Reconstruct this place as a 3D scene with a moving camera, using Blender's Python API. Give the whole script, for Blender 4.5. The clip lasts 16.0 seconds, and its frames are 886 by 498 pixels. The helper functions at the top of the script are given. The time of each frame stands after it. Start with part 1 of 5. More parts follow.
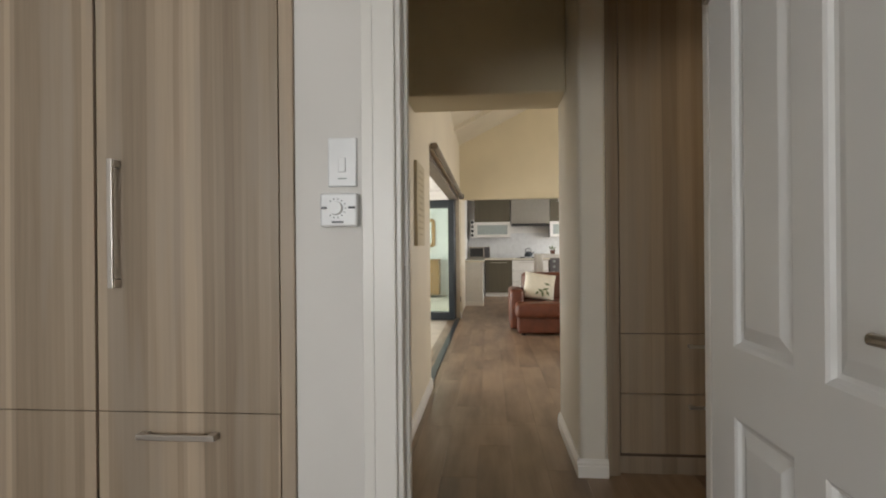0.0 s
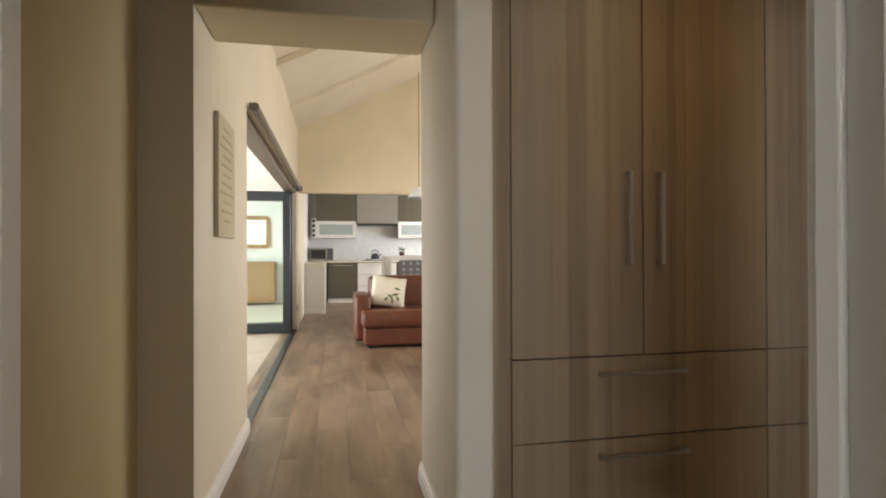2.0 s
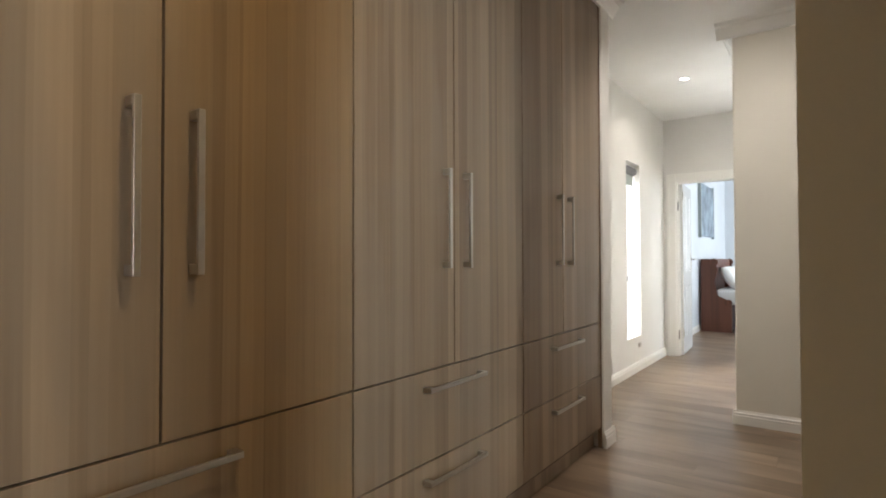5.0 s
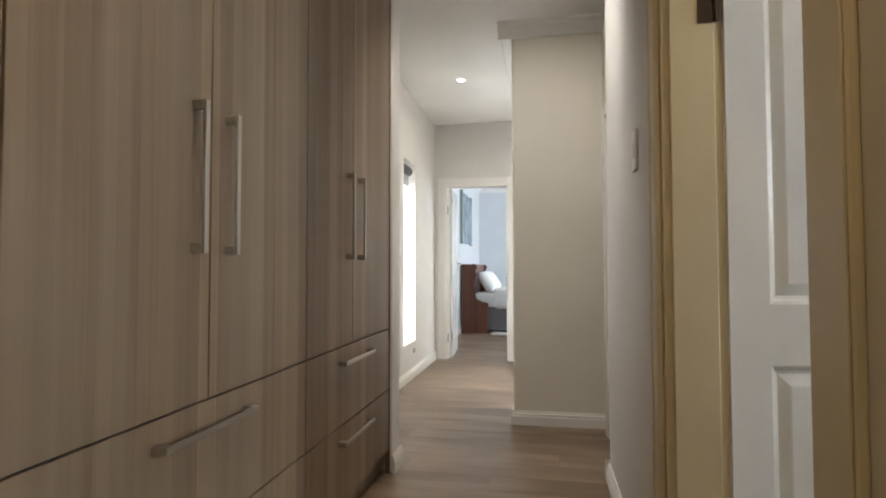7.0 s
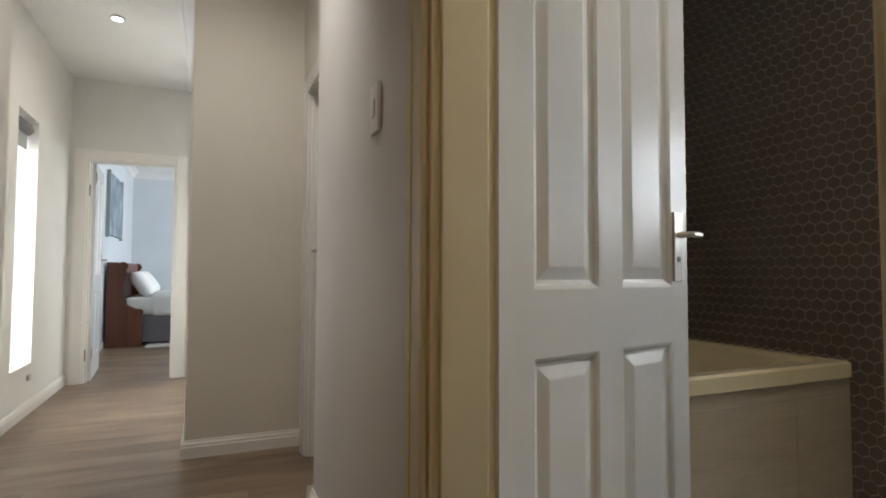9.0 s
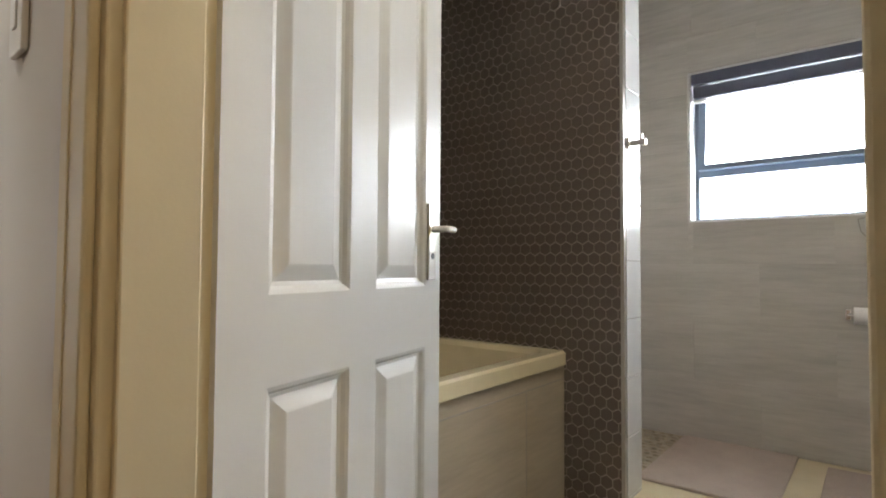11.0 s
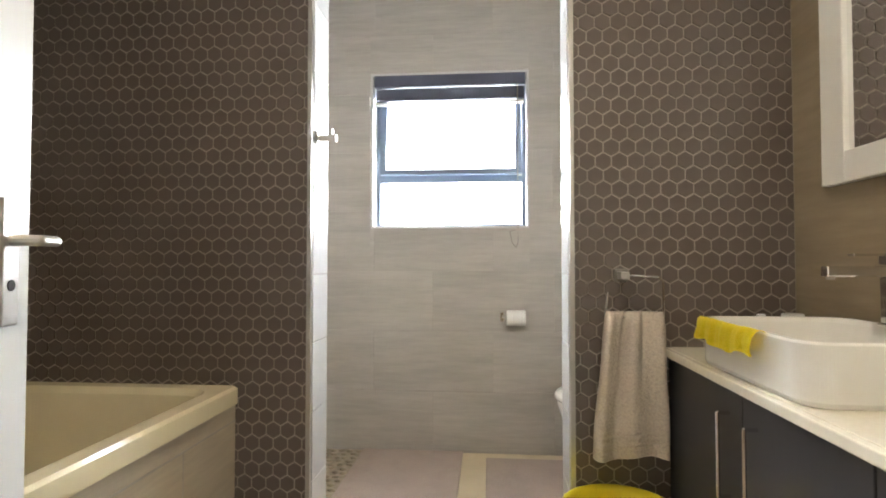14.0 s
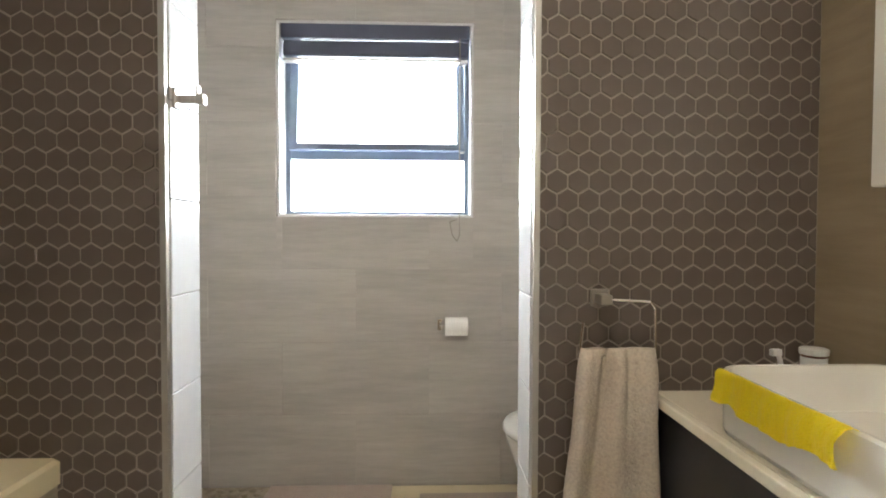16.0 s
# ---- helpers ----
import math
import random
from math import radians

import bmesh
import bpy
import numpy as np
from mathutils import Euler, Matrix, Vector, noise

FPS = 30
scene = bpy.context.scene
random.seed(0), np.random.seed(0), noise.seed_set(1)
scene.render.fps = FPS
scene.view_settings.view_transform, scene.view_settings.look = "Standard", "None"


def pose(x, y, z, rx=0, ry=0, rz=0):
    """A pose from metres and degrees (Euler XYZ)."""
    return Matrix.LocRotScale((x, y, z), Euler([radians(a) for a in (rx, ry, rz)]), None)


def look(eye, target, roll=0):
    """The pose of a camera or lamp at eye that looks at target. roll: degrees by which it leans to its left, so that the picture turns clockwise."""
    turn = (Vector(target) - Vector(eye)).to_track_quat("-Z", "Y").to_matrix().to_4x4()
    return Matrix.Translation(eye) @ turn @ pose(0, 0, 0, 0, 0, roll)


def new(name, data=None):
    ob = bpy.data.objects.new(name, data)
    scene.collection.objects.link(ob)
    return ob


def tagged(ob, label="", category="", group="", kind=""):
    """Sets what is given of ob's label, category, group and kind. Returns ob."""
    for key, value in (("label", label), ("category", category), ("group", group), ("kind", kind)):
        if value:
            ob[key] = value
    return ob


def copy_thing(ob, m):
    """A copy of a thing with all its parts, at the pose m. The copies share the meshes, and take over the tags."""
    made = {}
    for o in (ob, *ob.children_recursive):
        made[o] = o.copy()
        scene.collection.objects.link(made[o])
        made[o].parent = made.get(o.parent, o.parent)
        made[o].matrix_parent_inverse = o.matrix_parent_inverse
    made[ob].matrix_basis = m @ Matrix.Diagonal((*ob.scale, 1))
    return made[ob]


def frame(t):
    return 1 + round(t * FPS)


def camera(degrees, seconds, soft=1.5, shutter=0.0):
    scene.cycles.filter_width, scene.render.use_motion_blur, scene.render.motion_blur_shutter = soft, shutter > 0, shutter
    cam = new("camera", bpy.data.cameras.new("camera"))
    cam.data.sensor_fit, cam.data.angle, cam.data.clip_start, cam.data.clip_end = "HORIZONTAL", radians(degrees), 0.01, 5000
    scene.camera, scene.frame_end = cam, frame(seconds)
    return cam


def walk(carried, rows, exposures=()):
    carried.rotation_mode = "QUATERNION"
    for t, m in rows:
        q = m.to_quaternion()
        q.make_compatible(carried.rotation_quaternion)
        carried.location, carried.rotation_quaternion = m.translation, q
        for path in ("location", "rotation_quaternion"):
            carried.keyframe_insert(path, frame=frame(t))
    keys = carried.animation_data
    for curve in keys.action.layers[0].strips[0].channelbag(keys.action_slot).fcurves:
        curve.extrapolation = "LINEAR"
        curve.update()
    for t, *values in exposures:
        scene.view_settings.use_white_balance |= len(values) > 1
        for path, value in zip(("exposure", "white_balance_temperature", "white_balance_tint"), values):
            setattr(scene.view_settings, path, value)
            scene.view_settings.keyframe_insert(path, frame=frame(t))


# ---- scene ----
cam = camera(78.8, 16.0, soft=1.9)
METRES, EYE, TILT, LEAN, TURN = 4.4, 1.1, 0.0, 0.0, 3.2
PATH = [
    (0, (1.704, 1.72, 1.206), (1.533, 3.713, 1.206), -0.5),
    (0.5, (1.704, 1.975, 1.183), (1.655, 3.974, 1.186), -0.4),
    (1, (1.72, 2.249, 1.175), (1.785, 4.248, 1.182), -0.5),
    (1.5, (1.74, 2.481, 1.161), (1.936, 4.471, 1.17), -0.4),
    (2, (1.743, 2.721, 1.155), (2.138, 4.681, 1.166), -0.2),
    (2.5, (1.788, 2.903, 1.134), (2.427, 4.798, 1.157), -0.0),
    (3, (1.899, 3.063, 1.139), (2.763, 4.866, 1.17), -0.1),
    (3.5, (2.0, 3.2, 1.137), (3.043, 4.906, 1.176), -0.1),
    (4, (2.095, 3.356, 1.131), (3.378, 4.889, 1.187), -0.1),
    (4.2, (2.148, 3.377, 1.143), (3.516, 4.835, 1.19), -0.2),
    (6.3, (2.658, 3.74, 1.098), (4.528, 4.446, 1.17), -0.1),
    (6.5, (2.705, 3.767, 1.088), (4.603, 4.393, 1.16), -0.2),
    (7, (2.81, 3.824, 1.07), (4.774, 4.194, 1.14), -0.1),
    (7.5, (2.934, 3.896, 1.059), (4.932, 3.966, 1.13), -0.0),
    (8, (3.059, 3.945, 1.034), (5.043, 3.707, 1.109), 0.0),
    (8.5, (3.186, 3.952, 1.017), (5.117, 3.437, 1.092), 0.0),
    (9, (3.293, 3.938, 1.013), (5.126, 3.141, 1.099), 0.2),
    (9.2, (3.338, 3.92, 1.014), (5.116, 3.009, 1.095), 0.1),
    (11.3, (3.567, 3.753, 1.021), (4.738, 2.133, 1.1), 0.35),
    (11.5, (3.587, 3.732, 1.019), (4.7, 2.072, 1.104), 0.3),
    (12, (3.604, 3.679, 1.025), (4.544, 1.915, 1.111), 0.2),
    (12.5, (3.639, 3.626, 1.027), (4.398, 1.778, 1.112), 0.2),
    (13, (3.671, 3.565, 1.042), (4.234, 1.647, 1.126), 0.1),
    (13.5, (3.707, 3.516, 1.068), (4.046, 1.546, 1.142), 0.1),
    (14, (3.713, 3.469, 1.088), (3.88, 1.477, 1.142), 0.0),
    (14.5, (3.711, 3.386, 1.104), (3.775, 1.387, 1.098), 0.0),
    (15, (3.699, 3.306, 1.133), (3.69, 1.307, 1.083), 0.0),
    (15.5, (3.704, 3.186, 1.168), (3.648, 1.187, 1.113), 0.1),
    (16, (3.709, 2.991, 1.197), (3.64, 0.993, 1.142), 0.2),
]

EXPOSURES = [(0.0, -0.42), (1.5, -0.1), (2.5, 0.3), (3.5, 0.72), (4.2, 0.82), (6.5, 0.66), (7.5, 0.38), (8.3, 0.12), (9.2, 0.34), (11.5, 1.23), (12.2, 1.42), (12.7, 1.62), (13.5, 1.86), (14.1, 1.67), (15.0, 1.38), (16.0, 1.56)]
walk(cam, [(t, look(eye, target, roll)) for t, eye, target, roll in PATH], EXPOSURES)

# ---- world and lights ----
sky_world = bpy.data.worlds.new("sky_world")
sky_world.use_nodes = True
scene.world = sky_world
wn = sky_world.node_tree.nodes
sky = wn.new("ShaderNodeTexSky")
sky.sky_type, sky.sun_disc = "NISHITA", False
sky.sun_elevation, sky.sun_rotation = radians(52), radians(300)
sky_world.node_tree.links.new(sky.outputs[0], wn["Background"].inputs[0])
wn["Background"].inputs[1].default_value = 0.12


def area_lamp(name, eye, target, w, h, watts, colour):
    data = bpy.data.lights.new(name, "AREA")
    data.shape, data.size, data.size_y, data.energy, data.color = "RECTANGLE", w, h, watts, colour
    ob = new(name, data)
    ob.matrix_world = look(eye, target)
    return ob


def spot_lamp(name, x, y, z, watts, colour, angle=150, radius=0.04, aim=None):
    data = bpy.data.lights.new(name, "SPOT")
    data.energy, data.color, data.spot_size, data.spot_blend, data.shadow_soft_size = watts, colour, radians(angle), 0.9, radius
    ob = new(name, data)
    ob.matrix_world = look((x, y, z), aim or (x + 0.001, y, 0))
    return ob


sun = bpy.data.lights.new("sun", "SUN")
sun.energy, sun.angle, sun.color = 3.0, radians(0.5), (1.0, 0.95, 0.88)
sun_ob = new("sun", sun)
sun_ob.rotation_euler = (radians(38), 0, radians(-60))
DAY = (1.0, 0.97, 0.93)
COOL = (0.86, 0.94, 1.0)
WARM = (1.0, 0.73, 0.40)
area_lamp("bedroom_window_daylight", (0.6, -1.75, 1.5), (0.6, 3.0, 1.3), 1.8, 1.3, 100, (0.97, 0.98, 0.97))
area_lamp("patio_daylight", (-3.85, 7.3, 1.25), (0.0, 7.3, 0.9), 4.5, 2.1, 295, DAY)
area_lamp("patio_daylight", (-3.85, 12.6, 1.25), (0.0, 12.6, 0.9), 4.3, 2.1, 275, DAY)
# Fill light added for the living room, from an assumed east window out of view
area_lamp("living_window_daylight", (6.75, 8.2, 1.6), (2.0, 8.2, 1.6), 3.0, 1.4, 145, DAY)
area_lamp("kitchen_window_daylight", (5.25, 14.2, 1.6), (1.5, 14.6, 1.4), 1.6, 1.1, 110, DAY)
area_lamp("corridor_window_daylight", (7.85, 5.62, 1.22), (7.85, 3.0, 1.0), 1.3, 2.2, 88, (0.93, 0.97, 1.0))
area_lamp("far_bedroom_daylight", (12.2, 0.75, 1.5), (12.2, 5.0, 1.2), 2.4, 1.4, 110, COOL)
area_lamp("bathroom_window_daylight", (3.907, 0.30, 1.66), (3.907, 3.0, 1.3), 1.5, 1.5, 110, (0.87, 0.945, 1.0))
spot_lamp("corridor_lamp", 7.565, 4.551, 2.755, 15, (1.0, 0.93, 0.84))
# Added fill spot aimed at the east pillar; no such lamp is seen
spot_lamp("hall_lamp_east", 5.1, 3.95, 2.75, 50, (1.0, 0.94, 0.87), 124, 0.04, (6.57, 3.72, 0.5))
spot_lamp("hall_lamp", 3.08, 3.80, 2.755, 26, WARM, 138)
spot_lamp("bathroom_lamp", 3.74, 2.75, 2.755, 24, (1.0, 0.84, 0.62))

# ---- materials ----


class Nodes:
    """A small builder of node materials."""

    def __init__(self, name):
        self.m = bpy.data.materials.new(name)
        self.m.use_nodes = True
        self.t = self.m.node_tree
        self.b = self.t.nodes["Principled BSDF"]
        self.co = self.t.nodes.new("ShaderNodeTexCoord").outputs["Object"]
        self.geo = self.t.nodes.new("ShaderNodeNewGeometry").outputs["Random Per Island"]
        self.rnd = self.t.nodes.new("ShaderNodeObjectInfo").outputs["Random"]

    def node(self, kind, **kw):
        n = self.t.nodes.new(kind)
        for k, v in kw.items():
            n.inputs[k].default_value = v
        return n

    def link(self, a, b):
        self.t.links.new(a, b)

    def scaled(self, sx, sy, sz, shift=None):
        n = self.node("ShaderNodeMapping")
        n.inputs["Scale"].default_value = (sx, sy, sz)
        self.link(self.co, n.inputs["Vector"])
        if shift is not None:
            c = self.t.nodes.new("ShaderNodeCombineXYZ")
            mul = self.t.nodes.new("ShaderNodeMath")
            mul.operation = "MULTIPLY"
            mul.inputs[1].default_value = 37.0
            self.link(shift, mul.inputs[0])
            for k in range(3):
                self.link(mul.outputs[0], c.inputs[k])
            self.link(c.outputs[0], n.inputs["Location"])
        return n.outputs[0]

    def noise(self, vec, scale, detail=3.0, rough=0.5):
        n = self.node("ShaderNodeTexNoise", Scale=scale, Detail=detail, Roughness=rough)
        self.link(vec, n.inputs["Vector"])
        return n.outputs["Fac"]

    def ramp(self, fac, stops):
        n = self.t.nodes.new("ShaderNodeValToRGB")
        e = n.color_ramp.elements
        while len(e) < len(stops):
            e.new(0.5)
        for k, (p, c) in enumerate(stops):
            e[k].position, e[k].color = p, (*c, 1)
        self.link(fac, n.inputs[0])
        return n.outputs[0]

    def mix(self, fac, a, b, mode="MIX"):
        n = self.t.nodes.new("ShaderNodeMix")
        n.data_type, n.blend_type = "RGBA", mode
        for sock, v in ((n.inputs[0], fac), (n.inputs[6], a), (n.inputs[7], b)):
            if isinstance(v, (int, float)):
                sock.default_value = v
            elif isinstance(v, tuple):
                sock.default_value = (*v, 1)
            else:
                self.link(v, sock)
        return n.outputs[2]

    def colour(self, v):
        if isinstance(v, tuple):
            self.b.inputs["Base Color"].default_value = (*v, 1)
        else:
            self.link(v, self.b.inputs["Base Color"])

    def bump(self, fac, strength, dist=0.002):
        n = self.node("ShaderNodeBump", Strength=strength, Distance=dist)
        self.link(fac, n.inputs["Height"])
        self.link(n.outputs[0], self.b.inputs["Normal"])

    def set(self, **kw):
        for k, v in kw.items():
            self.b.inputs[k.replace("_", " ")].default_value = v
        return self


def shade(c, f):
    return tuple(min(1.0, v * f) for v in c)


def paint(name, c, rough=0.55, var=0.05, relief=0.15, grain=160.0):
    n = Nodes(name)
    big = n.noise(n.co, 1.7, 3)
    fine = n.noise(n.co, grain, 2)
    n.colour(n.ramp(big, [(0.3, shade(c, 1 - var)), (0.7, shade(c, 1 + var * 0.6))]))
    n.bump(fine, relief, 0.0015)
    n.set(Roughness=rough)
    return n.m


def plain(name, c, rough=0.5, metal=0.0, var=0.06, scale=12.0):
    n = Nodes(name)
    f = n.noise(n.co, scale, 4)
    n.colour(n.ramp(f, [(0.3, shade(c, 1 - var)), (0.7, shade(c, 1 + var))]))
    r = n.node("ShaderNodeMapRange")
    r.inputs[3].default_value, r.inputs[4].default_value = max(0.02, rough - 0.06), min(1, rough + 0.06)
    n.link(f, r.inputs[0])
    n.link(r.outputs[0], n.b.inputs["Roughness"])
    n.set(Metallic=metal)
    return n.m


def laminate(name, dark, mid, light, grey=None):
    """Vertically grained wood laminate with broad bands and elongated grey patches."""
    n = Nodes(name)
    bands = n.noise(n.scaled(3.6, 3.6, 0.10, n.rnd), 1.0, 2.2, 0.55)
    fine = n.noise(n.scaled(48.0, 48.0, 0.9, n.rnd), 1.0, 4.0, 0.6)
    patch = n.noise(n.scaled(8.0, 8.0, 0.7, n.rnd), 1.0, 2.5)
    c = n.ramp(bands, [(0.25, shade(dark, 1.05)), (0.36, shade(dark, 1.08)), (0.41, light), (0.45, mid), (0.49, shade(dark, 1.2)), (0.53, mid), (0.56, shade(light, 1.05)), (0.62, shade(light, 0.9)), (0.66, shade(dark, 1.12)), (0.74, mid)])
    c = n.mix(0.24, c, n.ramp(fine, [(0.3, shade(dark, 0.75)), (0.7, shade(light, 1.1))]))
    if grey:
        c = n.mix(n.ramp(patch, [(0.47, (0, 0, 0)), (0.60, (0.7, 0.7, 0.7))]), c, grey)
    else:
        c = n.mix(0.2, c, n.ramp(patch, [(0.3, shade(mid, 0.7)), (0.7, shade(light, 1.1))]))
    n.colour(c)
    n.bump(fine, 0.12, 0.001)
    n.set(Roughness=0.42)
    return n.m


def striped_laminate(name, dark, mid, light, grey, warm):
    """Wood laminate in upright strips that run on from door to drawer, with one warmer stretch and painted-in shade."""
    n = Nodes(name)
    pos = n.t.nodes.new("ShaderNodeNewGeometry").outputs["Position"]

    def stretched(sx, sz, off):
        m = n.node("ShaderNodeMapping")
        m.inputs["Scale"].default_value, m.inputs["Location"].default_value = (sx, 1.0, sz), (off, 0.0, 0.0)
        n.link(pos, m.inputs["Vector"])
        return m.outputs[0]

    wander = n.noise(stretched(3.0, 0.7, 5.0), 1.0, 2.0)

    def boards(per_metre, off):
        """A random value for each upright strip, with slightly wandering borders."""
        sep_x = n.t.nodes.new("ShaderNodeSeparateXYZ")
        n.link(pos, sep_x.inputs[0])
        sway = n.t.nodes.new("ShaderNodeMath")
        sway.operation = "MULTIPLY_ADD"
        sway.inputs[1].default_value = 0.03
        n.link(wander, sway.inputs[0])
        n.link(sep_x.outputs[0], sway.inputs[2])
        place = n.t.nodes.new("ShaderNodeMath")
        place.operation = "ADD"
        place.inputs[1].default_value = off
        n.link(sway.outputs[0], place.inputs[0])
        cell = n.t.nodes.new("ShaderNodeTexVoronoi")
        cell.voronoi_dimensions, cell.feature = "1D", "SMOOTH_F1"
        cell.inputs["Scale"].default_value, cell.inputs["Smoothness"].default_value = per_metre, 0.12
        n.link(place.outputs[0], cell.inputs["W"])
        rgb = n.t.nodes.new("ShaderNodeSeparateColor")
        n.link(cell.outputs["Color"], rgb.inputs[0])
        return rgb.outputs[0]

    fine = n.noise(stretched(85.0, 2.0, 0.0), 1.0, 4.0, 0.65)
    patch = n.noise(stretched(10.0, 0.8, 40.0), 1.0, 2.5)
    c = n.ramp(boards(14.0, 3.3), [(0.0, shade(dark, 0.92)), (0.35, shade(mid, 0.9)), (0.65, shade(mid, 1.15)), (1.0, shade(light, 1.08))])
    c = n.mix(0.35, c, n.ramp(boards(33.0, 8.1), [(0.0, dark), (0.5, mid), (1.0, light)]))
    c = n.mix(0.12, c, n.ramp(fine, [(0.32, shade(dark, 0.6)), (0.68, shade(light, 1.1))]))
    c = n.mix(n.ramp(patch, [(0.50, (0, 0, 0)), (0.60, (0.5, 0.5, 0.5))]), c, grey)
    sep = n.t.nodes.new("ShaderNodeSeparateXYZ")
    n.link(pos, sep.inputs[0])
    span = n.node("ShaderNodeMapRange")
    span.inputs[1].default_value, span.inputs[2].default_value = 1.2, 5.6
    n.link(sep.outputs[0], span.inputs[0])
    # Painted shade: fronts dimmed by world x, most to the east; one warmer stretch
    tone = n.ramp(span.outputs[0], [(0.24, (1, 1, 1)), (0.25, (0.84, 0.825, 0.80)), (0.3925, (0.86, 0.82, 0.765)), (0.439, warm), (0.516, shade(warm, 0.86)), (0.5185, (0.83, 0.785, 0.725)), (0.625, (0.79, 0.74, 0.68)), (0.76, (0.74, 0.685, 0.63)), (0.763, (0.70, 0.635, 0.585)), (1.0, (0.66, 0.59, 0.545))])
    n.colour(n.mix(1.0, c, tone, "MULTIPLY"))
    n.bump(fine, 0.12, 0.001)
    n.set(Roughness=0.42)
    return n.m


def planks(name, dark, light):
    n = Nodes(name)
    grain = n.noise(n.scaled(26.0, 1.6, 1.0, n.rnd), 1.0, 5.0, 0.6)
    blot = n.noise(n.scaled(5.0, 1.2, 1.0, n.rnd), 1.0, 3.0)
    tone = n.mix(n.rnd, shade(dark, 1.2), shade(light, 0.82))
    c = n.mix(0.55, tone, n.ramp(grain, [(0.3, shade(dark, 0.8)), (0.7, light)]))
    c = n.mix(0.5, c, n.ramp(blot, [(0.36, shade(dark, 0.7)), (0.64, shade(light, 1.15))]))
    n.colour(c)
    n.bump(grain, 0.1, 0.001)
    n.set(Roughness=0.36)
    return n.m


def leather(name, c):
    n = Nodes(name)
    v = n.node("ShaderNodeTexVoronoi", Scale=160.0)
    n.link(n.co, v.inputs["Vector"])
    f = n.noise(n.co, 7.0, 4)
    n.colour(n.ramp(f, [(0.3, shade(c, 0.7)), (0.7, shade(c, 1.15))]))
    n.bump(v.outputs["Distance"], 0.2, 0.001)
    n.set(Roughness=0.38)
    return n.m


def fabric(name, c, rough=0.95, scale=420.0, strength=0.6, var=0.12):
    n = Nodes(name)
    f = n.noise(n.co, scale, 2)
    b = n.noise(n.co, 9.0, 3)
    n.colour(n.mix(0.5, n.ramp(f, [(0.3, shade(c, 1 - 2 * var)), (0.7, shade(c, 1 + var))]), n.ramp(b, [(0.3, shade(c, 1 - var)), (0.7, shade(c, 1 + var))])))
    n.bump(f, strength, 0.003)
    n.set(Roughness=rough)
    n.b.inputs["Sheen Weight"].default_value = 0.1
    return n.m


def stone_tile(name, a, b, rough=0.35):
    """Pale grey-beige tile with soft sideways clouds."""
    n = Nodes(name)
    f = n.noise(n.scaled(1.6, 1.6, 9.0, n.rnd), 1.0, 5.0, 0.6)
    g = n.noise(n.scaled(6.0, 6.0, 60.0, n.rnd), 1.0, 3.0, 0.6)
    c = n.ramp(f, [(0.3, a), (0.7, b)])
    n.colour(n.mix(0.35, c, n.ramp(g, [(0.25, shade(a, 0.8)), (0.7, b)])))
    n.set(Roughness=rough)
    return n.m


def glass(name, tint=(1, 1, 1), rough=0.0):
    n = Nodes(name)
    n.colour(tint)
    n.set(Roughness=rough, IOR=1.45)
    n.b.inputs["Transmission Weight"].default_value = 1.0
    return n.m


def glow(name, c, strength):
    n = Nodes(name)
    n.colour((0.8, 0.8, 0.8))
    n.b.inputs["Emission Color"].default_value = (*c, 1)
    n.b.inputs["Emission Strength"].default_value = strength
    return n.m


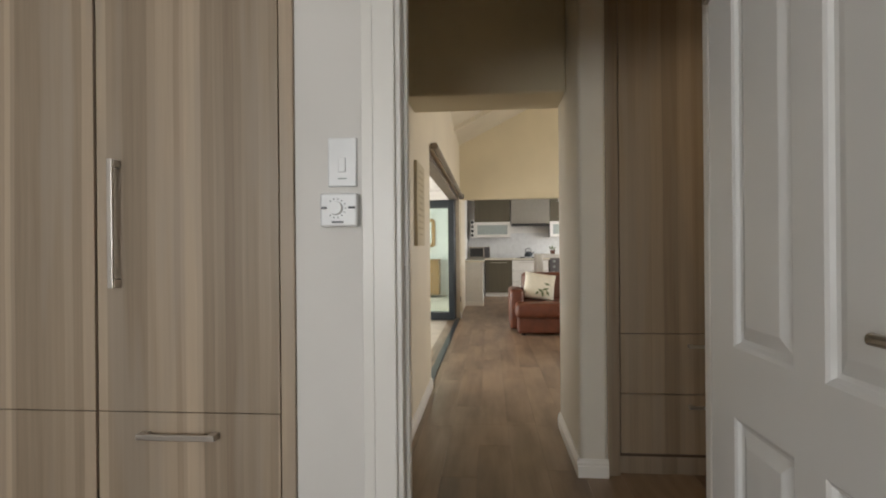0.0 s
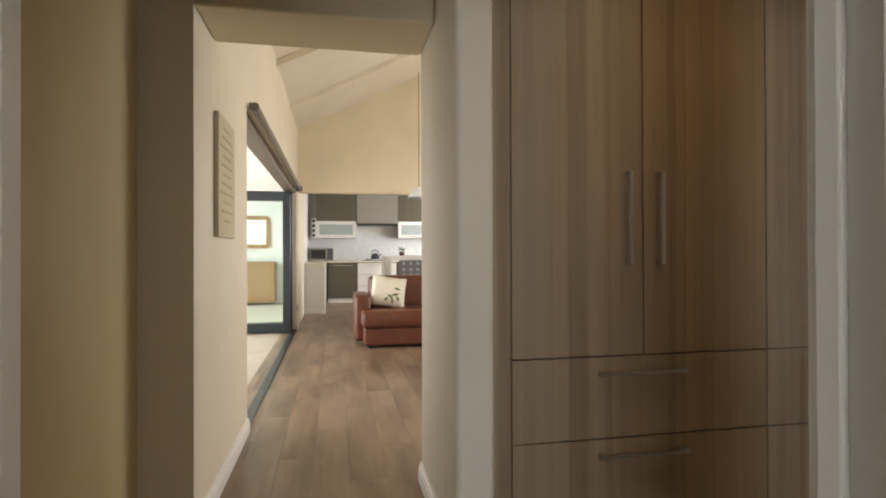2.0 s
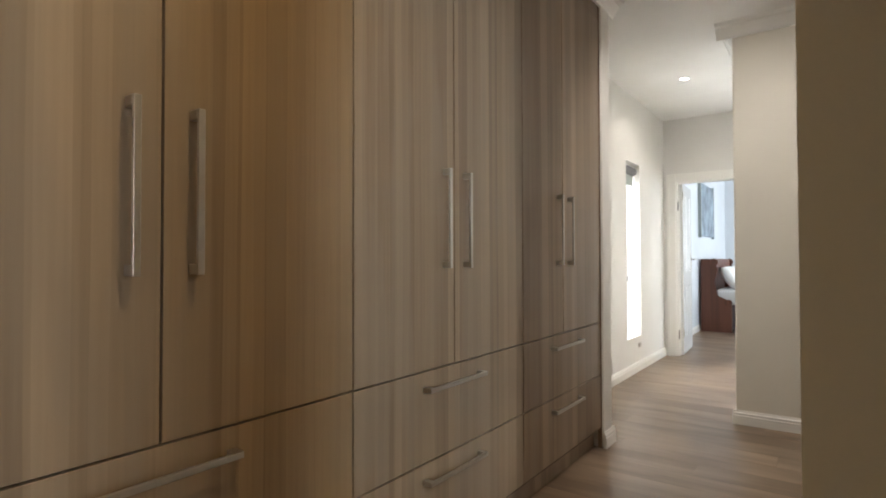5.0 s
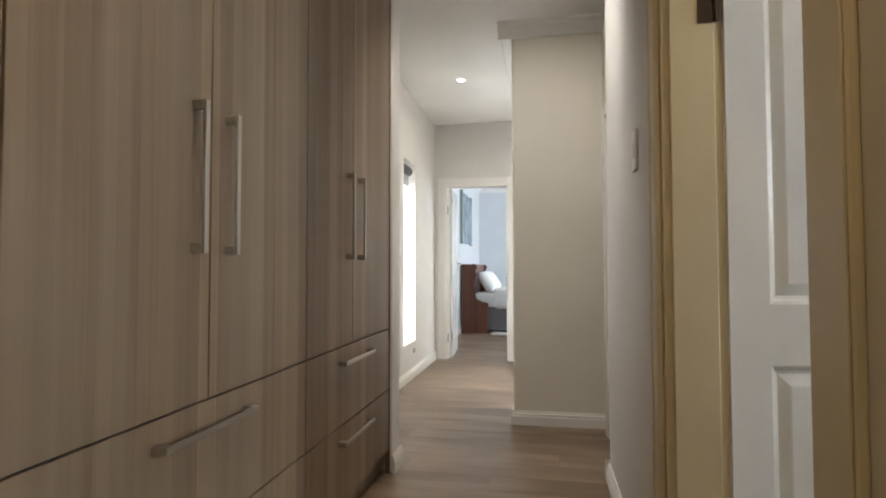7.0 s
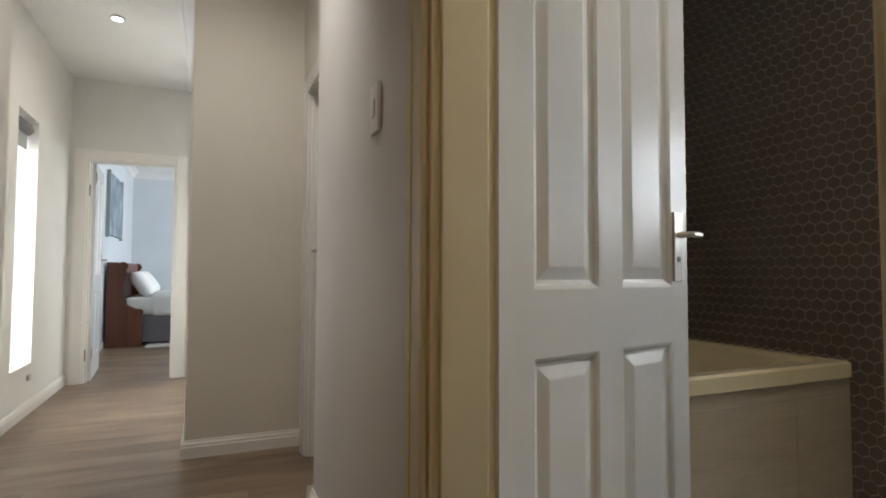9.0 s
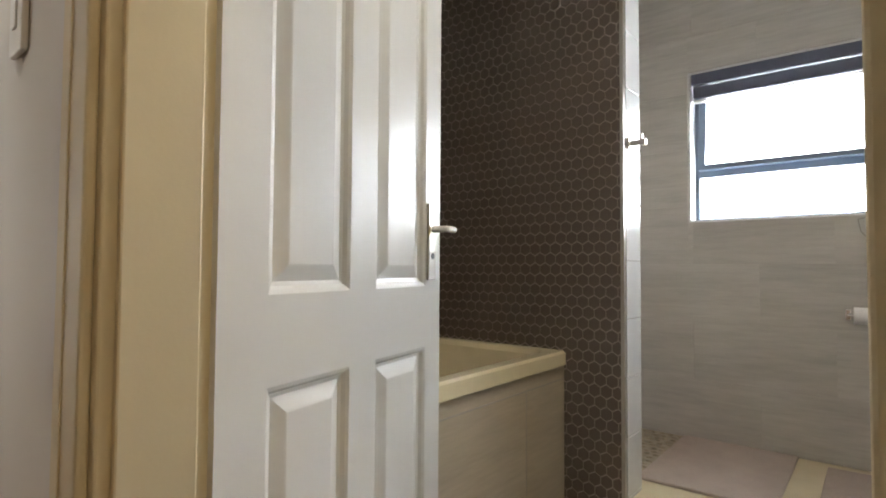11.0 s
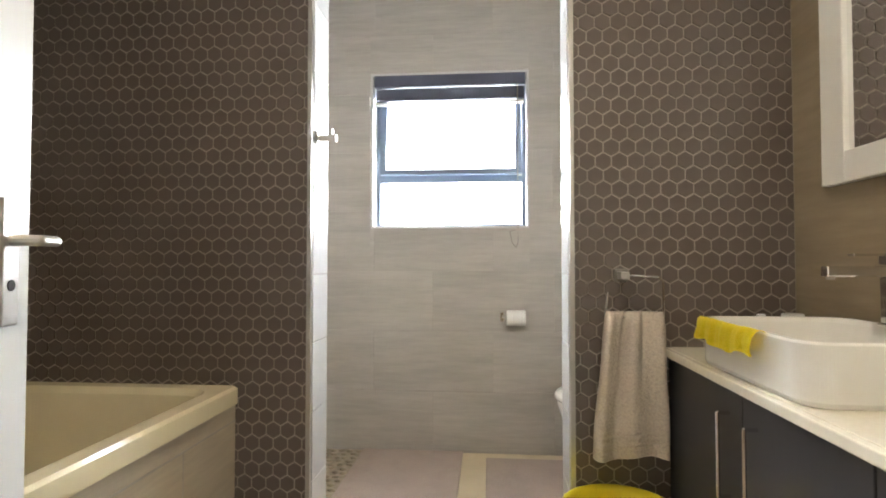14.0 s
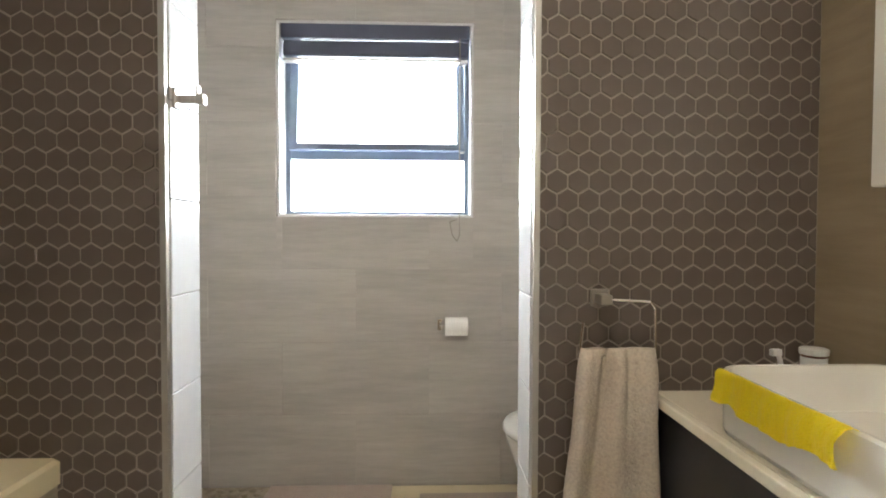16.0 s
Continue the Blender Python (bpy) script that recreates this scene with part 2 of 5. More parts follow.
M = {
    "wall": paint("wall_paint", (0.74, 0.70, 0.62)),
    "cream": paint("cream_paint", (0.72, 0.635, 0.455)),
    # The hall's cream paint with its dim warm light put into the colour
    "cream_warmlit": paint("cream_paint_warmlit", (0.60, 0.49, 0.28)),
    "ivory": paint("ivory_paint", (0.74, 0.67, 0.54)),
    "pale": paint("pale_paint", (0.72, 0.70, 0.67)),
    "blue": paint("pale_blue_paint", (0.65, 0.68, 0.715)),
    "ceiling": paint("ceiling_paint", (0.80, 0.79, 0.77), 0.7),
    "gloss": paint("white_gloss_paint", (0.765, 0.765, 0.755), 0.27, 0.03, 0.08, 60.0),
    "trim": paint("white_trim_paint", (0.80, 0.78, 0.74), 0.35, 0.03, 0.05),
    "frame": paint("beige_frame_paint", (0.72, 0.64, 0.46), 0.4, 0.05, 0.08),
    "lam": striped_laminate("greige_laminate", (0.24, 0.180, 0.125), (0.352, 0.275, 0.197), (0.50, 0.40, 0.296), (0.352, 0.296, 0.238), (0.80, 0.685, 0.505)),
    "gap": plain("dark_gap", (0.085, 0.056, 0.036), 0.8),
    "edge": plain("brown_edge_band", (0.16, 0.10, 0.06), 0.5),
    "floor": planks("brown_floor_plank", (0.152, 0.100, 0.063), (0.318, 0.226, 0.153)),
    "subfloor": plain("floor_joint", (0.10, 0.072, 0.05), 0.8),
    "steel": plain("brushed_steel", (0.52, 0.49, 0.45), 0.38, 1.0, 0.02),
    "chrome": plain("chrome", (0.80, 0.80, 0.80), 0.08, 1.0, 0.02),
    "hexd": plain("brown_grey_hex_tile", (0.135, 0.107, 0.092), 0.32, 0.0, 0.12, 5.0),
    "grout": plain("pale_grout", (0.40, 0.352, 0.31), 0.9),
    "tile": stone_tile("grey_beige_tile", (0.40, 0.375, 0.335), (0.53, 0.505, 0.46)),
    # Grey-beige tile with shade and the lamp's warm light mixed into its colour
    "vtile": stone_tile("warm_shaded_tile", (0.24, 0.190, 0.122), (0.35, 0.282, 0.19), 0.28),
    "paneltile": stone_tile("bath_side_tile", (0.46, 0.39, 0.29), (0.58, 0.50, 0.385)),
    # Shower floor tile; the cream tint stands in for warm lamp light
    "showertile": stone_tile("warm_lit_shower_tile", (0.60, 0.51, 0.33), (0.72, 0.63, 0.44)),
    "blindcloth": plain("grey_brown_blind", (0.20, 0.165, 0.13), 0.6),
    "bronze": plain("brown_hinge_metal", (0.085, 0.06, 0.045), 0.45, 0.6),
    "tilejoint": plain("tile_joint", (0.45, 0.415, 0.37), 0.9),
    "wtile": plain("white_tile", (0.64, 0.635, 0.63), 0.22, 0.0, 0.03),
    "bath": plain("cream_enamel", (0.78, 0.69, 0.47), 0.14, 0.0, 0.02),
    "ceramic": plain("white_ceramic", (0.82, 0.80, 0.76), 0.1, 0.0, 0.02),
    "stone": plain("cream_stone_top", (0.78, 0.73, 0.61), 0.2, 0.0, 0.02, 90.0),
    "vanity": plain("charcoal_cabinet", (0.045, 0.043, 0.048), 0.4, 0.0, 0.1),
    "darkframe": plain("dark_aluminium", (0.035, 0.045, 0.055), 0.35, 0.3),
    # Blue-grey frame, its colour lightened to carry the daylight glare around it
    "blueframe": plain("blue_grey_glare_aluminium", (0.15, 0.19, 0.255), 0.4, 0.3),
    "darkblind": plain("dark_blue_slat", (0.085, 0.095, 0.14), 0.4, 0.2),
    "leather": leather("red_brown_leather", (0.125, 0.038, 0.018)),
    "wood": laminate("red_brown_wood", (0.07, 0.022, 0.012), (0.11, 0.036, 0.018), (0.16, 0.055, 0.028)),
    "pine": laminate("honey_wood", (0.26, 0.13, 0.045), (0.33, 0.18, 0.065), (0.40, 0.23, 0.09)),
    "kitdark": laminate("dark_olive_laminate", (0.084, 0.072, 0.048), (0.092, 0.079, 0.053), (0.10, 0.086, 0.058)),
    "kitwhite": plain("white_kitchen_gloss", (0.74, 0.73, 0.70), 0.25, 0.0, 0.03),
    "frost": plain("frosted_glass", (0.33, 0.37, 0.36), 0.35),
    "splash": plain("pale_splashback", (0.66, 0.67, 0.68), 0.25),
    "black": plain("black_metal", (0.02, 0.02, 0.022), 0.3),
    "towel": fabric("grey_beige_towelling", (0.56, 0.485, 0.405), 0.95, 150.0, 1.0, 0.14),
    "yellow": fabric("yellow_cloth", (1.0, 0.80, 0.012), 0.95, 260.0, 1.0, 0.05),
    "bin": plain("yellow_plastic", (0.72, 0.58, 0.03), 0.3),
    "mat": fabric("mauve_bath_mat", (0.47, 0.385, 0.335), 0.98, 260.0, 1.0),
    "linen": fabric("white_linen", (0.78, 0.77, 0.75), 0.9, 300.0, 0.3, 0.04),
    "grey": fabric("grey_fabric", (0.16, 0.15, 0.16)),
    "cream_fab": fabric("cream_cushion", (0.72, 0.68, 0.57)),
    "leafy": plain("green_print", (0.14, 0.17, 0.08), 0.9),
    "paper": fabric("white_paper", (0.80, 0.79, 0.77), 0.95, 200.0, 0.1, 0.03),
    "plastic": plain("white_plastic", (0.78, 0.79, 0.80), 0.3, 0.0, 0.02),
    "darkplastic": plain("dark_plastic", (0.08, 0.08, 0.09), 0.4),
    "canvas": paint("picture_board", (0.60, 0.53, 0.38), 0.8, 0.1),
    "ink": plain("brown_ink", (0.47, 0.40, 0.27), 0.9),
    "rug": fabric("white_rug", (0.75, 0.73, 0.70)),
    "patio": plain("pale_paving", (0.55, 0.50, 0.43), 0.7, 0.0, 0.1, 3.0),
    "pebble": plain("grey_brown_pebble", (0.36, 0.305, 0.225), 0.6, 0.0, 0.3, 25.0),
    "hood": plain("satin_steel", (0.30, 0.28, 0.25), 0.42, 0.5, 0.03),
    "glass": glass("clear_glass", (0.72, 0.91, 0.89)),
    "winglass": glass("window_glass", (1.0, 1.0, 1.0)),
    "lamp": glow("lamp_glow", (1.0, 0.93, 0.82), 18.0),
    "mirror": plain("mirror_silver", (0.9, 0.9, 0.9), 0.015, 1.0, 0.0),
    "art": plain("blue_grey_art", (0.22, 0.27, 0.32), 0.7, 0.0, 0.5, 4.0),
    "ground": plain("ground_grass", (0.09, 0.11, 0.05), 0.95, 0.0, 0.3),
}

# ---- mesh helpers ----


def mesh_of(name, bm):
    me = bpy.data.meshes.new(name)
    bm.to_mesh(me)
    bm.free()
    return me


def part(name, bm, material, parent=None, label="", smooth=False):
    if smooth:
        for f in bm.faces:
            f.smooth = True
    me = mesh_of(name, bm)
    me.materials.append(M[material])
    ob = new(name, me)
    if parent is not None:
        ob.parent = parent
    if label:
        ob["label"] = label
    if material in ("winglass", "glass"):
        ob.visible_shadow = False
    return ob


def thing(name, x, y, z, rz=0, label="", category="", group="", kind=""):
    ob = new(name)
    ob.empty_display_size = 0.1
    ob.matrix_world = pose(x, y, z, 0, 0, rz)
    return tagged(ob, label, category, group, kind)


def box(bm, x0, x1, y0, y1, z0, z1, bevel=0.0, seg=2):
    r = bmesh.ops.create_cube(bm, size=1.0, matrix=Matrix.Translation(((x0 + x1) / 2, (y0 + y1) / 2, (z0 + z1) / 2)) @ Matrix.Diagonal((abs(x1 - x0), abs(y1 - y0), abs(z1 - z0), 1)))
    if bevel:
        es = list({e for v in r["verts"] for e in v.link_edges})
        bmesh.ops.bevel(bm, geom=es, offset=bevel, segments=seg, affect="EDGES", profile=0.5)
    return bm


def bx(x0, x1, y0, y1, z0, z1, bevel=0.0, seg=2):
    return box(bmesh.new(), x0, x1, y0, y1, z0, z1, bevel, seg)


def cyl(bm, p, q, r0, r1=None, n=20, caps=True):
    p, q = Vector(p), Vector(q)
    m = Matrix.Translation((p + q) / 2) @ (q - p).to_track_quat("Z", "Y").to_matrix().to_4x4()
    bmesh.ops.create_cone(bm, cap_ends=caps, segments=n, radius1=r0, radius2=r0 if r1 is None else r1, depth=(q - p).length, matrix=m)
    return bm


def extrude(pts, axis, a, b):
    """A prism: a flat outline, given in the two other axes in order, drawn along the axis from a to b."""
    bm = bmesh.new()

    def at(p, v):
        return {"x": (v, p[0], p[1]), "y": (p[0], v, p[1]), "z": (p[0], p[1], v)}[axis]

    lo = [bm.verts.new(at(p, a)) for p in pts]
    hi = [bm.verts.new(at(p, b)) for p in pts]
    bm.faces.new(lo)
    bm.faces.new(hi[::-1])
    for k in range(len(pts)):
        j = (k + 1) % len(pts)
        bm.faces.new((lo[k], hi[k], hi[j], lo[j]))
    bmesh.ops.recalc_face_normals(bm, faces=bm.faces[:])
    return bm


def lathe(profile, n=32):
    """A turned shape from (radius, height) pairs."""
    bm = bmesh.new()
    rings = [[bm.verts.new((r * math.cos(2 * math.pi * k / n), r * math.sin(2 * math.pi * k / n), z)) for k in range(n)] for r, z in profile]
    for a, b in zip(rings, rings[1:]):
        for k in range(n):
            bm.faces.new((a[k], a[(k + 1) % n], b[(k + 1) % n], b[k]))
    bm.faces.new(rings[0][::-1])
    bm.faces.new(rings[-1])
    bmesh.ops.recalc_face_normals(bm, faces=bm.faces[:])
    return bm


def tube(points, r, n=8):
    """A round bar that follows a line of places."""
    bm = bmesh.new()
    for p, q in zip(points, points[1:]):
        cyl(bm, p, q, r, n=n)
    for p in points[1:-1]:
        bmesh.ops.create_uvsphere(bm, u_segments=n, v_segments=6, radius=r, matrix=Matrix.Translation(p))
    return bm


def structure(name, bm, material, label=""):
    ob = part(name, bm, material)
    return tagged(ob, label, "", "", "structure")


def wall(name, axis, c0, c1, a, b, z0, z1, holes=(), material="wall", label="painted plaster wall", bevel=0.0):
    """A wall of thickness c0..c1 that runs along axis from a to b, with holes (a0, a1, z0, z1) through it."""
    bm = bmesh.new()

    def seg(p, q, lo, hi):
        if q - p > 1e-4 and hi - lo > 1e-4:
            box(bm, *((p, q, c0, c1) if axis == "x" else (c0, c1, p, q)), lo, hi, bevel, 3)

    at = a
    for h0, h1, lo, hi in sorted(holes):
        seg(at, h0, z0, z1)
        seg(h0, h1, z0, lo)
        seg(h0, h1, hi, z1)
        at = h1
    seg(at, b, z0, z1)
    return structure(name, bm, material, label)


def skirting(name, x0, y0, x1, y1, side, h=0.095, t=0.018, material="trim"):
    """A moulded skirting board along an axis-aligned line; side is the sign of the free side."""
    prof = [(0, 0), (t, 0), (t, h * 0.62), (t * 0.8, h * 0.66), (t * 0.8, h * 0.8), (t * 0.45, h * 0.9), (t * 0.35, h), (0, h)]
    if abs(x1 - x0) > abs(y1 - y0):
        bm = extrude([(y0 + side * p, z) for p, z in prof], "x", min(x0, x1), max(x0, x1))
    else:
        bm = extrude([(x0 + side * p, z) for p, z in prof], "y", min(y0, y1), max(y0, y1))
    return structure(name, bm, material, "white moulded skirting board")


CEIL = 2.77

# ---- the large structure ----
structure("ground", bx(-60, 70, -60, 80, -0.35, -0.25), "ground", "grassy ground around the house")
FLOORS = ((-1.6, 2.6, -1.6, 3.27), (0.9, 9.16, 3.27, 5.43), (1.0, 6.6, 5.43, 16.0), (9.16, 14.4, 0.9, 5.32), (2.6, 5.42, 0.55, 3.27))
bm = bmesh.new()
for r in FLOORS:
    box(bm, *r, -0.2, -0.006)
structure("floor", bm, "subfloor", "brown laminate plank floor")

# first bedroom
wall("wall_bedroom_north", "x", 3.17, 3.27, 1.172, 2.60, 0, CEIL, [(1.445, 2.322, 0, 2.06)], "pale", "pale painted bedroom wall")
structure("wall_bedroom_east", bx(2.50, 2.60, -1.5, 3.17, 0, CEIL), "pale", "pale painted bedroom wall")
structure("wall_bedroom_west", bx(-1.6, -1.5, -1.5, 3.8, 0, CEIL), "pale", "pale painted bedroom wall")
wall("wall_bedroom_south", "x", -1.6, -1.5, -1.6, 2.60, 0, CEIL, [(-0.3, 1.5, 0.85, 2.15)], "pale", "pale painted bedroom wall with a window")
structure("wall_wardrobe_back", bx(-1.5, 0.98, 3.72, 3.8, 0, CEIL), "pale", "painted wall behind the wardrobe")
structure("ceiling_bedroom", bx(-1.6, 2.60, -1.6, 3.27, CEIL, CEIL + 0.08), "ceiling", "white ceiling")

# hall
structure("wall_hall_west", bx(0.90, 0.985, 3.27, 5.03, 0, CEIL), "cream_warmlit", "cream painted hall wall")
structure("wall_nib", bx(0.90, 1.192, 5.03, 5.43, 0, CEIL), "ivory", "cream painted wall end")
structure("lintel", bx(1.192, 2.175, 5.03, 5.43, 2.15, CEIL, 0.012), "cream", "cream painted beam over the opening")
structure("pillar", bx(2.175, 2.318, 4.615, 5.43, 0, CEIL, 0.022, 4), "wall", "off-white plastered pillar with rounded edges")
structure("wall_hall_north", bx(2.318, 5.72, 5.25, 5.43, 0, CEIL), "wall", "painted wall behind the wardrobes")
structure("wall_wardrobe_end", bx(5.562, 5.715, 4.615, 5.25, 0, CEIL, 0.012), "pale", "off-white wall end beside the wardrobes")
structure("wall_hall_return", bx(2.487, 2.785, 3.27, 3.45, 0, CEIL, 0.01), "cream", "warm beige painted wall corner")
wall("wall_bathroom_door", "x", 3.33, 3.51, 2.785, 4.367, 0, CEIL, [(3.495, 4.367, 0, 2.06)], "wall", "painted wall with the bathroom door")
structure("wall_hall_south", bx(4.367, 5.68, 3.33, 3.51, 0, CEIL, 0.035, 5), "pale", "off-white wall with a rounded end")
wall("wall_recess", "x", 3.25, 3.43, 5.60, 6.57, 0, CEIL, [(5.72, 6.36, 0, 2.03)], "wall", "painted wall with a side door")
structure("wall_recess_west", bx(5.58, 5.62, 3.26, 3.46, 0, CEIL), "wall", "painted wall of the recess")
structure("pillar_east", bx(6.57, 9.06, 3.20, 4.04, 0, CEIL, 0.012), "wall", "beige painted wall block with a sharp corner")
wall("wall_corridor_north", "x", 5.10, 5.32, 5.715, 9.16, 0, CEIL, [(7.62, 8.08, 0.345, 2.10)], "pale", "off-white corridor wall with a narrow window")
wall("wall_corridor_end", "y", 9.06, 9.16, 4.04, 5.10, 0, CEIL, [(4.226, 4.97, 0, 2.035)], "pale", "off-white wall with the far bedroom door")
structure("ceiling_hall", bx(0.90, 9.16, 3.2, 5.43, CEIL, CEIL + 0.08), "ceiling", "white ceiling")

# far bedroom
structure("wall_far_north", bx(9.16, 14.4, 5.20, 5.32, 0, CEIL), "blue", "pale blue bedroom wall")
structure("wall_far_east", bx(14.3, 14.4, 1.0, 5.20, 0, CEIL), "blue", "pale blue bedroom wall")
wall("wall_far_south", "x", 0.9, 1.0, 9.06, 14.4, 0, CEIL, [(11.0, 13.4, 0.8, 2.2)], "blue", "pale blue wall with a wide window")
structure("wall_far_west", bx(9.06, 9.16, 1.0, 4.04, 0, CEIL), "blue", "pale blue bedroom wall")
structure("ceiling_far", bx(9.16, 14.4, 0.9, 5.32, CEIL, CEIL + 0.08), "ceiling", "white ceiling")

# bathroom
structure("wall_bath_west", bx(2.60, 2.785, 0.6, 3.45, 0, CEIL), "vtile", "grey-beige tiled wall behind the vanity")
structure("wall_bath_east", bx(5.32, 5.42, 0.6, 3.33, 0, CEIL), "grout", "dark tiled bathroom wall")
structure("wall_hex_left", bx(4.287, 5.32, 1.595, 1.751, 0, CEIL), "grout", "wall of small dark brown hexagon tiles")
structure("wall_hex_right", bx(2.785, 3.457, 1.595, 1.751, 0, CEIL), "grout", "wall of small dark brown hexagon tiles")
wall("wall_shower_back", "x", 0.55, 0.766, 2.6, 5.42, 0, CEIL, [(3.508, 4.312, 1.265, 2.063)], "tilejoint", "grey-beige tiled wall with a window")
structure("ceiling_bath", bx(2.6, 5.42, 0.55, 3.33, CEIL, CEIL + 0.08), "ceiling", "white ceiling")
structure("shower_floor", bx(2.785, 5.32, 0.77, 1.74, 0.0, 0.15), "showertile", "raised tiled floor of the shower room")
structure("bathroom_floor", bx(2.785, 5.32, 1.76, 3.33, -0.004, 0.003), "tile", "grey-beige tiled bathroom floor")

# living room and kitchen
wall("wall_living_west", "y", 0.99, 1.192, 5.43, 13.2, 0, 3.06, [(6.37, 11.05, 0, 2.11)], "ivory", "cream painted wall with a wide folding door")
structure("wall_living_south", bx(1.0, 6.6, 5.25, 5.43, CEIL, 4.6), "cream", "cream painted wall above the hall")
structure("wall_living_south_low", bx(5.72, 6.6, 5.32, 5.43, 0, CEIL), "cream", "cream painted wall")
wall("wall_living_east", "y", 6.5, 6.6, 5.43, 11.3, 0, 3.2, [(6.7, 9.7, 0.9, 2.3)], "cream", "cream painted wall with an assumed, unseen window")
wall("wall_gable", "x", 11.3, 11.5, 1.192, 6.6, 0, 4.6, [(1.20, 5.6, 0, 2.085)], "cream", "cream gable wall over the kitchen opening")
structure("wall_kitchen_back", bx(0.9, 6.6, 15.9, 16.0, 0, 2.7), "pale", "white kitchen wall")
structure("wall_kitchen_west", bx(1.0, 1.14, 13.2, 15.9, 0, 2.7), "pale", "white kitchen wall")
wall("wall_kitchen_east", "y", 5.0, 5.1, 11.5, 15.9, 0, 2.7, [(13.4, 15.0, 1.0, 2.1)], "pale", "white kitchen wall with a window")
structure("ceiling_kitchen", bx(1.0, 6.6, 11.5, 16.0, 2.62, 2.7), "ceiling", "white ceiling")
RIDGE = 3.9
slope = 0.508
zt = 3.04 + slope * (RIDGE - 1.19)
structure("ceiling_slope_west", extrude([(0.99, 3.04 - 0.2 * slope), (RIDGE, zt), (RIDGE, zt + 0.1), (0.99, 3.14 - 0.2 * slope)], "y", 5.25, 11.5), "ivory", "sloping cream boarded ceiling")
structure("ceiling_slope_east", extrude([(RIDGE, zt), (6.6, 3.04), (6.6, 3.14), (RIDGE, zt + 0.1)], "y", 5.25, 11.5), "ivory", "sloping cream boarded ceiling")

for k, y in enumerate((6.6, 8.2, 9.8)):
    structure("rafter_%d" % (k + 1), extrude([(1.192, 2.97), (RIDGE, zt - 0.07), (RIDGE, zt - 0.002), (1.192, 3.038)], "y", y, y + 0.09), "ivory", "cream painted sloping rafter")

# patio room outside the folding door
structure("patio_floor", bx(-3.6, 1.0, 4.2, 16.0, -0.05, -0.002), "patio", "pale stone paving")
structure("wall_patio_north", bx(-3.6, 1.0, 15.6, 15.8, 0, 2.7), "pale", "white patio room wall")
structure("wall_patio_south", bx(-3.6, 0.9, 4.0, 4.2, 0, 2.7), "pale", "white patio room wall")
wall("wall_patio_west", "y", -3.7, -3.6, 4.2, 15.8, 0, 2.7, [(5.0, 9.6, 0.1, 2.3), (10.4, 14.8, 0.1, 2.3)], "pale", "white patio room wall with wide openings")
structure("ceiling_patio", bx(-3.7, 1.0, 4.0, 15.8, 2.7, 2.78), "ceiling", "white patio ceiling")

# ---- joinery ----


def door_frame(name, axis, c0, c1, a, b, h, material="trim", arch=0.09, sides=(-1, 1), stop=None):
    """Jambs, head and moulded architraves of an opening a..b in a wall c0..c1."""
    root = tagged(new(name), "painted timber door frame with moulded architraves", "door frame", "", "structure")

    def put(nm, p, q, u, v, lo, hi, bev=0.004):
        part(nm, bx(*((p, q, u, v) if axis == "x" else (u, v, p, q)), lo, hi, bev), material, root)

    t = 0.022
    put("jamb", a, a + t, c0, c1, 0, h)
    put("jamb", b - t, b, c0, c1, 0, h)
    put("head", a + t, b - t, c0, c1, h - t, h)
    sd, s0, s1 = stop or (0.012, c0 + 0.045, c1 - 0.02)
    put("door_stop", a + t, a + t + sd, s0, s1, 0, h - t)
    put("door_stop", b - t - 0.012, b - t, c0 + 0.045, c1 - 0.02, 0, h - t)
    for s in sides:
        f0, f1 = (c0 - 0.016, c0) if s < 0 else (c1, c1 + 0.016)
        g0, g1 = (c0 - 0.019, c0 - 0.016) if s < 0 else (c1 + 0.016, c1 + 0.019)
        for p, q in ((a - arch + 0.008, a + 0.008), (b - 0.008, b + arch - 0.008)):
            put("architrave", p, q, f0, f1, 0, h + arch - 0.01, 0.005)
            o = (p, p + 0.03) if p < a else (q - 0.03, q)
            put("bead", o[0], o[1], g0, g1, 0, h + arch - 0.01, 0.0014)
        put("architrave", a + 0.008, b - 0.008, f0, f1, h - 0.008, h + arch - 0.01, 0.005)
    return root


door_frame("door_frame_1", "x", 3.17, 3.27, 1.445, 2.322, 2.06)
bath_frame = door_frame("door_frame_2", "x", 3.33, 3.51, 3.495, 4.367, 2.06, "frame", 0.09, (-1, 1), (0.027, 3.332, 3.378))
for z in (0.2, 1.722):
    hg = part("hinge_leaf", bx(4.3295, 4.3325, 3.362, 3.418, z, z + 0.103, 0.001), "bronze", bath_frame, "brown metal hinge leaf")
    part("hinge_pin", cyl(bmesh.new(), (4.3285, 3.373, z), (4.3285, 3.373, z + 0.103), 0.005, n=12), "bronze", hg)
far_frame = door_frame("door_frame_3", "y", 9.06, 9.16, 4.226, 4.97, 2.035, "trim", 0.1, (-1,))
for z in (0.2, 1.70):
    part("hinge_leaf", bx(9.066, 9.12, 4.944, 4.9475, z, z + 0.1, 0.001), "bronze", far_frame, "brown metal hinge leaf")
door_frame("door_frame_4", "x", 3.25, 3.43, 5.72, 6.36, 2.03, "trim", 0.09, (1,))


